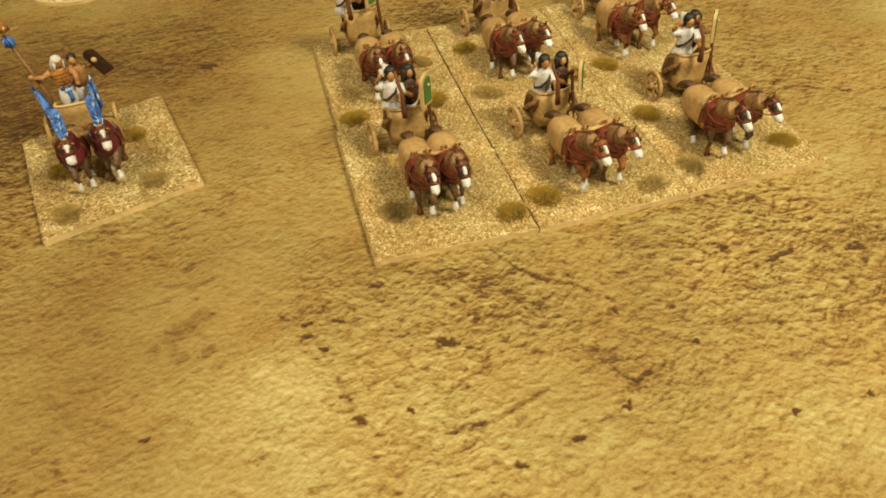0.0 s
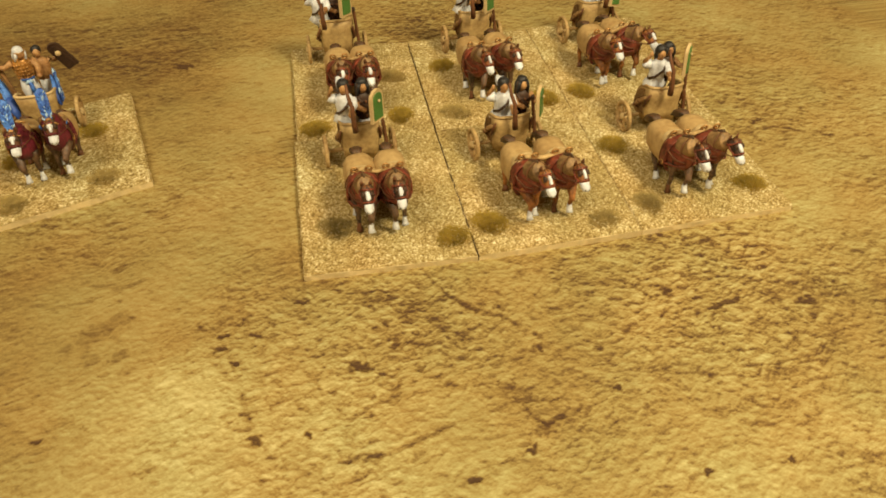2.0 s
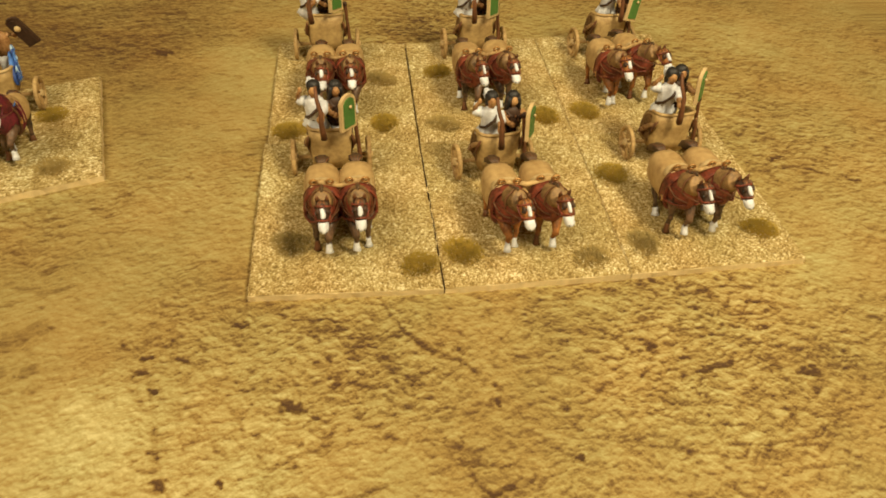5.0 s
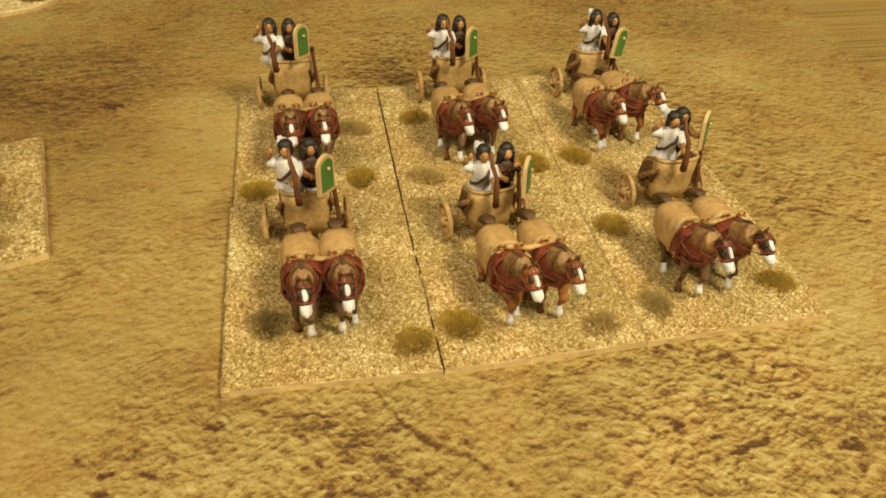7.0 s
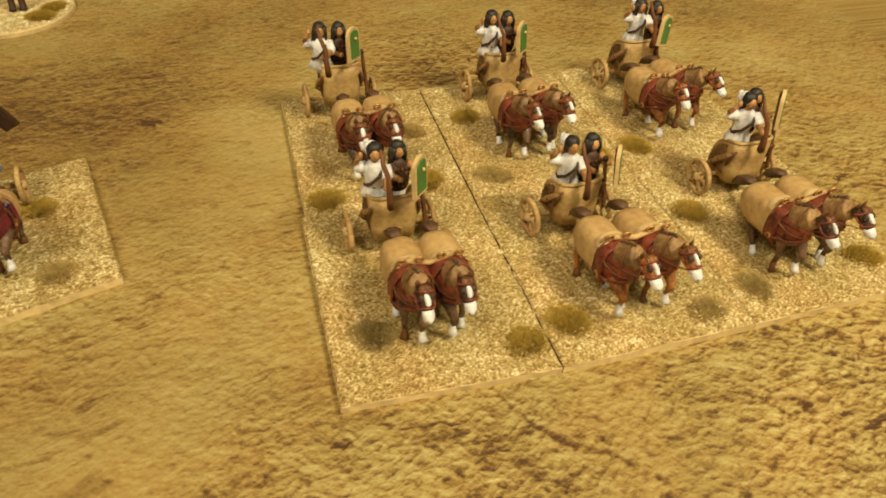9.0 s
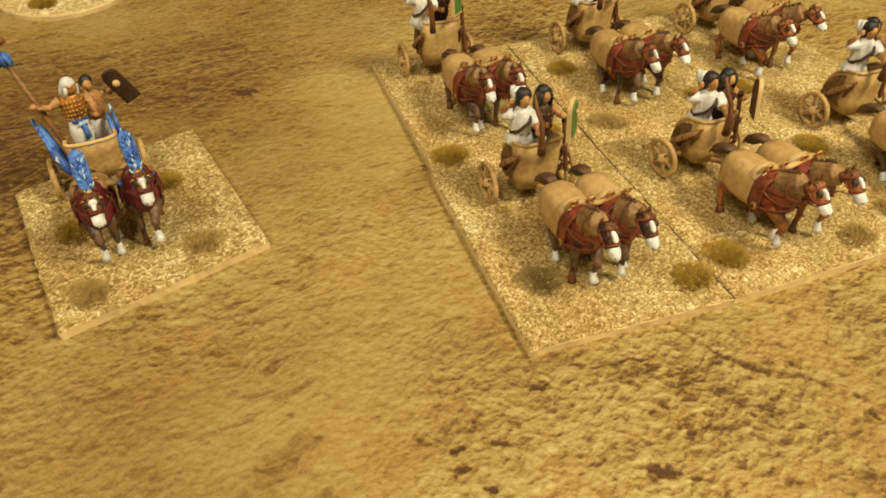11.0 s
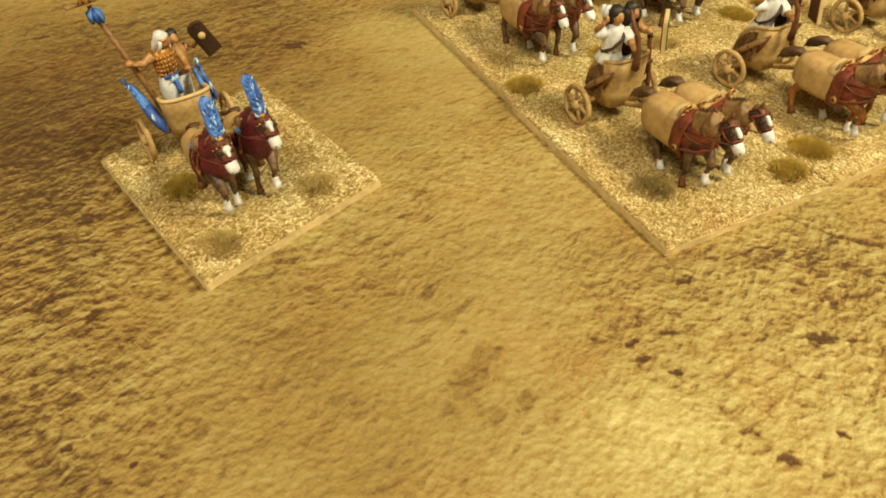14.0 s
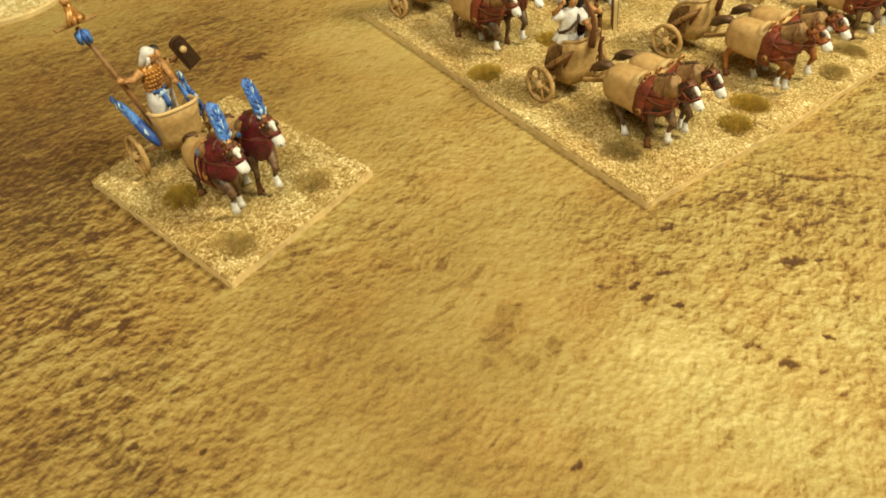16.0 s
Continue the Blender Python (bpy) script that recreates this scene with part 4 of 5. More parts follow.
def commander_mesh():
    """A model commander, plain-faced: white head cloth, gilt scale corselet, white kilt with a blue sash."""
    bm = bmesh.new()
    loft(bm, [((0, 0.2, -2.5), (1.6, 0, 0), (0, 1.4, 0)), ((0, 0.2, 0), (1.6, 0, 0), (0, 1.4, 0)), ((0, -0.3, 4), (2.1, 0, 0), (0, 2.1, 0)), ((0, 0, 7.4), (1.6, 0, 0), (0, 1.45, 0))], S_WHITE, 12)
    loft(bm, [((0, 0, 7.0), (1.7, 0, 0), (0, 1.45, 0)), ((0, -0.2, 9.4), (2.1, 0, 0), (0, 1.55, 0)), ((0, -0.4, 11.4), (2.3, 0, 0), (0, 1.4, 0)), ((0, -0.4, 12.4), (1.6, 0, 0), (0, 1.0, 0)), ((0, -0.4, 12.9), (0.8, 0, 0), (0, 0.7, 0))], S_GOLD, 12)
    # rows of scales
    for k in range(5):
        z = 7.6 + 0.95 * k
        a, b = 1.75 + 0.12 * k, 1.5 + 0.02 * k
        for i in range(11):
            w = radians(180 + 18 * i)
            ball(bm, (a * math.cos(w), -0.05 * k + b * math.sin(w), z), (0.3, 0.3, 0.42), S_BRASS if (i + k) % 2 else S_GOLD, 6, 4)
    ball(bm, (0, -0.8, 14.1), (1.0, 1.05, 1.3), S_FLESH)
    loft(bm, [((0, -0.1, 16.1), (0.5, 0, 0), (0, 0.5, 0)), ((0, -0.15, 15.7), (1.1, 0, 0), (0, 1.15, 0)), ((0, -0.1, 14.9), (1.32, 0, 0), (0, 1.2, 0)), ((0, 0.25, 13.8), (1.4, 0, 0), (0, 1.0, 0)), ((0, 0.35, 12.6), (1.5, 0, 0), (0, 0.85, 0)), ((0, 0.3, 12.2), (1.2, 0, 0), (0, 0.6, 0))], S_WHITE, 14)
    tube(bm, [(1.32 * math.cos(w), -0.12 + 1.24 * math.sin(w), 15.1) for w in [radians(200 + 14 * k) for k in range(11)]], 0.2, S_BRASS, 6)
    for sx in (-1, 1):
        tube(bm, [(sx * 1.12, -0.7, 15.0), (sx * 1.25, -0.85, 13.8), (sx * 1.2, -1.2, 12.5)], [0.3, 0.36, 0.26], S_WHITE, 8)
    # the head bent forward, to his left
    bow = Matrix.Translation((0, -0.3, 12.6)) @ Matrix.Rotation(radians(24), 4, "Z") @ Matrix.Rotation(radians(14), 4, "X") @ Matrix.Translation((0, 0.3, -12.6))
    bmesh.ops.transform(bm, matrix=bow, verts=[v for v in bm.verts if v.co.z > 12.95])
    # arm to the standard, arm to the rim
    tube(bm, [(-2.0, -0.4, 11.9), (-3.8, 0.0, 11.0), (-5.9, 0.2, 11.9)], [0.95, 0.72, 0.55], S_FLESH, 8)
    ball(bm, (-6.2, 0.2, 12.0), 0.7, S_FLESH, 8, 6)
    tube(bm, [(2.0, -0.4, 11.9), (3.0, -1.0, 9.6), (2.6, -2.6, 8.2)], [0.95, 0.75, 0.6], S_FLESH, 8)
    ball(bm, (2.5, -2.8, 8.0), 0.65, S_FLESH, 8, 6)
    # blue sash
    tube(bm, [(-1.4, -1.1, 7.2), (0, -1.75, 7.0), (1.4, -1.1, 7.2)], 0.45, S_BLUE, 6)
    tube(bm, [(0, -1.8, 7.0), (0.1, -2.25, 5.2), (0.2, -2.5, 3.6)], [0.4, 0.5, 0.55], S_BLUE, 6)
    for sx in (-1, 1):
        tube(bm, [(0, -1.9, 6.9), (sx * 0.9, -2.0, 6.2)], [0.45, 0.25], S_PALE, 6)
    bm.transform(Matrix.Translation((0, 0, 2.5)) @ Matrix.Diagonal((1.12, 1.12, 0.99, 1)))
    uneven(bm, 0.12)
    return mesh_of("commander_figurine", bm, SLOTS)


def squire_mesh():
    """A model shield bearer, plain-faced and black-haired, holding a shield out to his left."""
    bm = bmesh.new()
    loft(bm, [((0, 0.1, 0), (1.9, 0, 0), (0, 1.6, 0)), ((0, 0, 4), (1.6, 0, 0), (0, 1.4, 0)), ((0, 0, 7.0), (1.5, 0, 0), (0, 1.3, 0))], S_WHITE, 12)
    loft(bm, [((0, 0, 6.8), (1.5, 0, 0), (0, 1.3, 0)), ((0, -0.2, 10.4), (2.0, 0, 0), (0, 1.3, 0)), ((0, -0.3, 11.8), (1.8, 0, 0), (0, 1.0, 0)), ((0, -0.3, 12.5), (0.8, 0, 0), (0, 0.7, 0))], S_FLESH, 12)
    ball(bm, (0, -0.6, 13.9), (0.95, 1.0, 1.25), S_FLESH)
    ball(bm, (0, -0.1, 14.3), (1.2, 1.18, 1.25), S_BLACK)
    tube(bm, [(1.7, -0.3, 11.6), (3.2, -0.4, 11.2), (4.6, -0.9, 12.6)], [0.8, 0.62, 0.5], S_FLESH, 8)
    ball(bm, (4.8, -1.0, 12.8), 0.6, S_FLESH, 8, 6)
    tube(bm, [(-1.7, -0.3, 11.4), (-2.0, -1.6, 9.4), (-1.0, -2.6, 8.8)], [0.8, 0.62, 0.5], S_FLESH, 8)
    bm.transform(Matrix.Diagonal((1.15, 1.15, 1.12, 1)))
    uneven(bm, 0.12)
    return mesh_of("squire_figurine", bm, SLOTS)


def cab_wall(bm, half, front, back, z0, z1, taper, drop, thick=0.5, n=30):
    """The car's wall, D-shaped in plan and open at the back; its top runs level round the front and sweeps down behind."""
    rows = []
    for i in range(n + 1):
        s = -1 + 2 * i / n
        w = s * math.pi / 2
        if abs(s) < 0.62:
            q = s / 0.62 * math.pi / 2
            px, py = math.copysign(abs(math.sin(q)) ** 0.8, q), front + (back - front) * 0.30 * (1 - abs(math.cos(q)) ** 0.55)
        else:
            px, py = math.copysign(1, s), front + (back - front) * (0.30 + 0.70 * (abs(s) - 0.62) / 0.38)
        u = max(0.0, (abs(s) - 0.60) / 0.40)
        top = z1 - 0.5 * min(1.0, max(0.0, (abs(s) - 0.54) / 0.08)) - (z1 - z0) * drop * (1 - math.sqrt(1 - min(1.0, u) ** 2))
        ring = []
        for k, (zf, off) in enumerate([(0, 0), (0.3, 0), (0.65, 0), (1, 0), (1, -thick), (0.5, -thick), (0, -thick)]):
            z = z0 + (top - z0) * zf
            sc = taper + (1 - taper) * ((z - z0) / (z1 - z0)) ** 0.8
            inset = (half + off) / half
            yy = py - off * math.cos(w) * 0.9 + (1 - sc) * 1.6 * math.cos(w)
            ring.append(bm.verts.new((px * half * sc * inset, yy, z)))
        rows.append(ring)
    for r, q in zip(rows, rows[1:]):
        for k in range(6):
            bm.faces.new((r[k], r[k + 1], q[k + 1], q[k]))
        bm.faces.new((r[6], r[0], q[0], q[6]))
    bm.faces.new(rows[0])
    bm.faces.new(rows[-1][::-1])
    return [((r[3].co + r[4].co) / 2).copy() for r in rows]


def wheel_parts(parent, x, y, z, radius, tilt=0.0):
    """A spoked wheel on the axle: rim, hub and six spokes."""
    bm = bmesh.new()
    n, prof = 28, [(-0.5, -0.4), (0.5, -0.4), (0.55, 0.1), (0.38, 0.42), (-0.38, 0.42), (-0.55, 0.1)]
    rows = [[bm.verts.new((a, (radius - 0.4 + b) * math.cos(2 * math.pi * i / n), (radius - 0.4 + b) * math.sin(2 * math.pi * i / n))) for a, b in prof] for i in range(n)]
    for i in range(n):
        r, q = rows[i], rows[(i + 1) % n]
        for k in range(6):
            bm.faces.new((r[k], r[(k + 1) % 6], q[(k + 1) % 6], q[k]))
    wheel = part("wheel", bm, RIM, parent, "ochre wooden spoked chariot wheel", at=mmpose(x, y, z, 12, 0, tilt))
    bm = bmesh.new()
    tube(bm, [(-1.0, 0, 0), (-0.5, 0, 0), (0.5, 0, 0), (1.0, 0, 0)], [0.6, 1.05, 1.05, 0.6], 0, 10, side=(0, 1, 0))
    part("hub", bm, CREAM, wheel)
    for k in range(6):
        bm = bmesh.new()
        w = radians(60 * k)
        d = Vector((0, math.cos(w), math.sin(w)))
        tube(bm, [d * 0.5, d * (radius * 0.5), d * (radius - 0.55)], [0.46, 0.34, 0.42], 0, 6)
        part("spoke", bm, WOOD, wheel)


def shield_part(parent, m, face=GREEN, rim=CREAM, long=8.4, wide=4.9, label="green shield with a cream rim", boss=0.42):
    """A round-topped shield: board, painted face and boss."""
    def outline(bm, a, b, y0, y1):
        pts = [(-a, -b), (a, -b)] + [(a * math.cos(w), b - a + a * math.sin(w)) for w in [radians(15 * k) for k in range(0, 13)]]
        fr = [bm.verts.new((px, y0 - 0.25 * (1 - (px / a) ** 2), pz)) for px, pz in pts]
        bk = [bm.verts.new((px, y1 - 0.25 * (1 - (px / a) ** 2), pz)) for px, pz in pts]
        bm.faces.new(fr)
        bm.faces.new(bk[::-1])
        for i in range(len(pts)):
            bm.faces.new((fr[i], bk[i], bk[(i + 1) % len(pts)], fr[(i + 1) % len(pts)]))
    bm = bmesh.new()
    outline(bm, wide / 2, long / 2, -0.35, 0.45)
    shield = part("shield", bm, rim, parent, label, smooth=False, at=m)
    bm = bmesh.new()
    outline(bm, wide / 2 - 0.72, long / 2 - 0.75, -0.62, -0.3)
    part("shield_face", bm, face, shield, smooth=False)
    bm = bmesh.new()
    outline(bm, wide / 2 - 0.3, long / 2 - 0.35, 0.4, 0.6)
    part("shield_back", bm, LEATHER, shield, "bare brown back of the shield", smooth=False)
    bm = bmesh.new()
    ball(bm, (0, -0.95, long * 0.16), (boss, boss * 0.8, boss), 0, 10, 6)
    part("boss", bm, CREAM, shield)


def tuft_mesh(seed, mat, radius=4.9, tall=1.6, blades=2100):
    """A clump of static grass: many thin tapering blades."""
    r = random.Random(seed)
    bm = bmesh.new()
    for _ in range(blades):
        d, w = radius * math.sqrt(r.random()) * (0.75 + 0.25 * r.random()), r.uniform(0, 2 * math.pi)
        x, y = d * math.cos(w), d * 0.85 * math.sin(w)
        h = tall * r.uniform(0.55, 1.1) * (1 - 0.7 * (d / radius) ** 2)
        lx, ly = r.gauss(0, 0.35) + x * 0.16, r.gauss(0, 0.35) + y * 0.16
        a = r.uniform(0, math.pi)
        ax, ay = 0.075 * math.cos(a), 0.075 * math.sin(a)
        v = [bm.verts.new(p) for p in ((x - ax, y - ay, -0.2), (x + ax, y + ay, -0.2), (x + lx * 0.5 + ax * 0.8, y + ly * 0.5 + ay * 0.8, h * 0.6),
                                       (x + lx * 0.5 - ax * 0.8, y + ly * 0.5 - ay * 0.8, h * 0.6), (x + lx, y + ly, h))]
        bm.faces.new(v[:4])
        bm.faces.new((v[3], v[2], v[4]))
    return mesh_of("grass_tuft", bm, mat, False)


TUFTS = {"o": [tuft_mesh(1, GRASS_OLIVE), tuft_mesh(2, GRASS_OLIVE, 4.6, 1.5, 1900)], "g": [tuft_mesh(3, GRASS_GREY, 4.9, 1.45, 1900), tuft_mesh(4, GRASS_GREY, 4.6, 1.4, 1700)]}


def base_parts(stand, corners, seed, tufts, stringy=0.0, dusky=0):
    """The model's base: a card plate with corners fitted to the camera's views, a sheet of painted grit on it, pebbles
    and grass tufts. corners: front left, front right, rear right, rear left.
    The last argument is the side, -1 or 1, whose edge is painted dark to stand for shade in the seam."""
    fl, fr, rr, rl = [np.array(c, float) for c in corners]
    across, along = np.linalg.norm(fr - fl), np.linalg.norm(rl - fl)

    def spot(u, v):
        u, v = np.asarray(u)[..., None], np.asarray(v)[..., None]
        return fl * (1 - u) * (1 - v) + fr * u * (1 - v) + rr * u * v + rl * (1 - u) * v
    bm = bmesh.new()
    box(bm, (0, 0, 0.6), (1, 1, 2.4))
    for v in bm.verts:
        p = spot(v.co.x + 0.5, v.co.y + 0.5)
        v.co.x, v.co.y = p[0], p[1]
    bmesh.ops.subdivide_edges(bm, edges=[e for e in bm.edges if abs(e.verts[0].co.z - e.verts[1].co.z) < 0.1], cuts=40)
    for v in bm.verts:
        v.co += Vector((noise.noise(v.co * 0.4 + Vector((seed, 0, 0))), noise.noise(v.co * 0.4 + Vector((0, seed, 0))), 0)) * 0.26 + Vector((noise.noise(v.co * 1.1 + Vector((seed, 9, 0))), noise.noise(v.co * 1.1 + Vector((9, seed, 0))), 0)) * 0.14
    bmesh.ops.bevel(bm, geom=[e for e in bm.edges if len(e.link_faces) == 2 and e.calc_face_angle() > 1.0], offset=0.14, segments=2, affect="EDGES", profile=0.6)
    # shade of the seam, painted on the plate's side towards its neighbour
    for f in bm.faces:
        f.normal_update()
        f.material_index = int(dusky != 0 and f.normal.x * dusky > 0.6)
    plate = part("base_plate", bm, [CARD, SEAM_SHADE], stand, "tan card base plate", smooth=False)
    us, vs = np.linspace(0.0, 1.0, int(across / 0.16)), np.linspace(0.0, 1.0, int(along / 0.16))
    u, v = np.meshgrid(us, vs)
    p = spot(u, v)
    x, y = p[..., 0], p[..., 1]
    wx, wy = x + 1.2 * lattice_noise(x / 1.5, y / 1.5, seed + 3), y + 1.2 * lattice_noise(x / 1.5, y / 1.5, seed + 4)
    grains = fractal(wx / 0.33 + seed, wy / 0.31, seed + 5, 2, 0.6)
    worms = 1 - np.abs(2 * fractal(wx / (0.50 + stringy), wy / 0.46 + seed, seed + 15, 2, 0.6) - 1)
    grit = 0.45 * grains + 0.55 * worms
    lump = fractal(x / 6 + seed, y / 6, seed + 9, 3)
    edge = np.clip(np.minimum(np.minimum(u, 1 - u) * across, np.minimum(v, 1 - v) * along) / 0.3, 0, 1)
    h = 1.84 + edge * (0.15 + 0.48 * np.clip(grit - 0.3, 0, 1) + 0.5 * (lump - 0.4))
    tone = 0.485 + 1.6 * (grit - 0.60) + 0.30 * (lump - 0.5)
    sheet = new("grit", sheet_mesh("grit", x, y, h, np.clip(tone, 0, 1), "grit", GRIT))
    sheet.parent = plate
    tagged(sheet, "pale dry-brushed sand glued on the base", kind="stuff")
    r = random.Random(seed)
    for _ in range(12):
        bm = bmesh.new()
        px, py = spot(r.uniform(0.06, 0.94), r.uniform(0.05, 0.95))
        size = r.uniform(0.35, 0.85)
        bmesh.ops.create_icosphere(bm, subdivisions=1, radius=size, matrix=Matrix.Translation((px, py, 2.05)) @ Euler((r.random(), r.random(), r.random() * 6)).to_matrix().to_4x4() @ Matrix.Diagonal((1, 0.75, 0.45, 1)))
        for w in bm.verts:
            w.co += 0.25 * size * noise.noise_vector(w.co * 2.0)
        part("pebble", bm, PEBBLE, plate, smooth=False)
    for k, (tx, ty, c) in enumerate(tufts):
        part("grass_tuft", TUFTS[c][k % 2], None, stand, "clump of " + ("olive" if c == "o" else "grey-brown") + " static grass", at=mmpose(tx, ty, 2.0, 0, 0, 70 * k + seed * 13))


def cab_parts(stand, at, general=False, top_z=14.9):
    """The chariot's car with rim, floor, axle, wheels, pole and side cases. at: pose of the middle of its front, at ground level."""
    low_z, taper = (5.0, 0.80) if general else (4.2, 0.86)
    top_z = 13.6 if general else top_z
    bm = bmesh.new()
    rim_line = cab_wall(bm, 5.1, 0.0, 8.6, low_z, top_z, taper, 0.75)
    uneven(bm, 0.12)
    cab = part("car_body", bm, CAR_PAINT, stand, "tan painted open-backed chariot car", at=at)
    if not general:
        for sx in (-1, 1):
            bm = bmesh.new()
            rows = []
            for i in range(13):
                f = 0.36 + 0.62 * i / 12
                u = min(1.0, (0.62 + 0.38 * (f - 0.3) / 0.7 - 0.60) / 0.40)
                top = top_z - 1.3 - (top_z - low_z) * 0.75 * (1 - math.sqrt(1 - u * u))
                row = []
                for k in range(11):
                    z = 5.6 + (top - 5.6) * k / 10
                    sc = taper + (1 - taper) * ((z - low_z) / (top_z - low_z)) ** 0.8
                    row.append(bm.verts.new((sx * (5.1 * sc + 0.14 + 0.20 * (i % 2) + 0.16 * math.sin(math.pi * k / 10)), 8.6 * f, z)))
                rows.append(row)
            for r, q in zip(rows, rows[1:]):
                for k in range(10):
                    bm.faces.new((r[k], r[k + 1], q[k + 1], q[k]))
            bmesh.ops.solidify(bm, geom=bm.faces[:], thickness=0.35)
            part("side_panel", bm, WICKER, cab, "brown ribbed side panel of the car", smooth=False)
    bm = bmesh.new()
    tube(bm, rim_line, 0.42, 0, 8, side=(0, 0, 1))
    part("car_rim", bm, CREAM if general else CAR_PAINT, cab)
    bm = bmesh.new()
    loft(bm, [((0, 4.9, 5.0), (4.2, 0, 0), (0, 4.2, 0)), ((0, 4.9, 5.6), (4.2, 0, 0), (0, 4.2, 0))], 0, 24)
    part("car_floor", bm, LEATHER, cab, smooth=False)
    bm = bmesh.new()
    tube(bm, [(-9.6, 5.4, 4.3), (9.6, 5.4, 4.3)], 0.5, 0, 8, side=(0, 1, 0))
    part("axle", bm, WOOD, cab)
    for sx in (-1, 1):
        wheel_parts(stand, at.translation.x / K + sx * 8.9 * math.cos(at.to_euler().z) - 5.4 * math.sin(at.to_euler().z), at.translation.y / K + 5.4 * math.cos(at.to_euler().z) + sx * 8.9 * math.sin(at.to_euler().z), 4.35 + 2.1, 4.35, math.degrees(at.to_euler().z))
    bm = bmesh.new()
    tube(bm, [(0, 6.0, 4.4), (0, 0.0, 4.6), (0, -6, 7.0), (0, -13 * (0.75 if general else 1), 11.2), (0, -20.0 * (0.8 if general else 1), 13.4)], [0.5, 0.6, 0.55, 0.5, 0.45], 0, 8)
    part("draught_pole", bm, WOOD, cab)
    if general:
        for sx in (-1, 1):
            bm = bmesh.new()
            up = 0.0 if sx < 0 else -0.6
            thin = 0.3 if sx > 0 else 0.0
            far = 4.4 if sx > 0 else 8.4
            low, high = Vector((5.4, 2.6, 8.6) if sx > 0 else (-5.5, 0.8, 7.2)), Vector((sx * far, 8.2, 15.6 + up))
            way = high - low
            tube(bm, [low, low + 0.2 * way, low + 0.42 * way, low + 0.55 * way], [0.6, 1.45 - thin, 1.65 - thin, 1.4 - thin], 2, 12, 0.7 - 0.5 * thin, side=(0, 1, 0.5))
            tube(bm, [low + 0.4 * way, low + 0.6 * way, low + 0.88 * way, high], [1.5 - thin, 1.4 - thin, 1.0 - thin / 2, 0.4], 0, 12, 0.7 - 0.5 * thin, side=(0, 1, 0.5))
            quill = random.Random(7 + sx)
            for k in range(60):
                f = quill.uniform(0.05, 0.98)
                x, y, z = low + f * way + Vector((sx * 0.7, 0, 0.3))
                w = quill.uniform(-1.0, 1.0)
                tube(bm, [(x, y + w, z - 0.7 * w), (x + sx * 0.3, y + w + 0.4, z - 0.7 * w + 0.7), (x + sx * 0.2, y + w + 0.8, z - 0.7 * w + 1.3)], [0.14, 0.34, 0.1], (0, 1, 0, 2)[k % 4] if f > 0.4 else (0, 2, 2, 1)[k % 4], 5, 0.5)
            part("feathered_quiver", bm, [BLUE, PALE_BLUE, DEEP_BLUE], cab, "blue banded quiver with feathered arrows")
    else:
        for sx in (-1, 1):
            bm = bmesh.new()
            tube(bm, [(sx * 5.1, 0.5, 12.6), (sx * 5.5, 2.2, 11.2), (sx * 5.7, 4.4, 9.2), (sx * 5.6, 6.6, 7.0), (sx * 5.2, 8.2, 5.6)], [0.35, 0.6, 0.7, 0.6, 0.3], 0, 10, 0.6, side=(0, 0.6, 1))
            tube(bm, [(sx * 5.0, 0.2, 13.4), (sx * 5.3, 1.4, 11.0), (sx * 5.2, 2.2, 8.6)], [0.4, 0.55, 0.3], 1, 8, 0.6, side=(0, 1, 0.3))
            for f in (0.2, 0.6):
                tube(bm, [(sx * 5.0, 2.6 + 4.4 * f, 9.4 - 4.6 * f), (sx * 6.2, 3.2 + 4.4 * f, 10.2 - 4.6 * f), (sx * 5.4, 4.0 + 4.4 * f, 11.0 - 4.6 * f)], 0.2, 1, 6)
            for k in range(3):
                tube(bm, [(sx * 5.0, 0.0 + 0.4 * k, 13.8 - 0.4 * k), (sx * 5.4, 1.8 + 0.4 * k, 11.9 - 0.4 * k)], 0.18, 2, 5)
            part("bow_case", bm, [WICKER, LEATHER, WOOD], cab, "brown leather bow case and quiver")
        bm = bmesh.new()
        tube(bm, eased([(6.7, 1.6, 6.2), (6.4, 2.0, 10.0), (6.0, 2.4, 14.2), (5.7, 2.7, 17.8)]), 0.5, 0, 8)
        tube(bm, [(5.75, 2.7, 17.3), (5.65, 2.75, 18.3)], [0.62, 0.5], 1, 8)
        uneven(bm, 0.12)
        part("javelin_case", bm, [LEATHER, DARK], cab, "dark brown javelin case above the rim")
    return cab


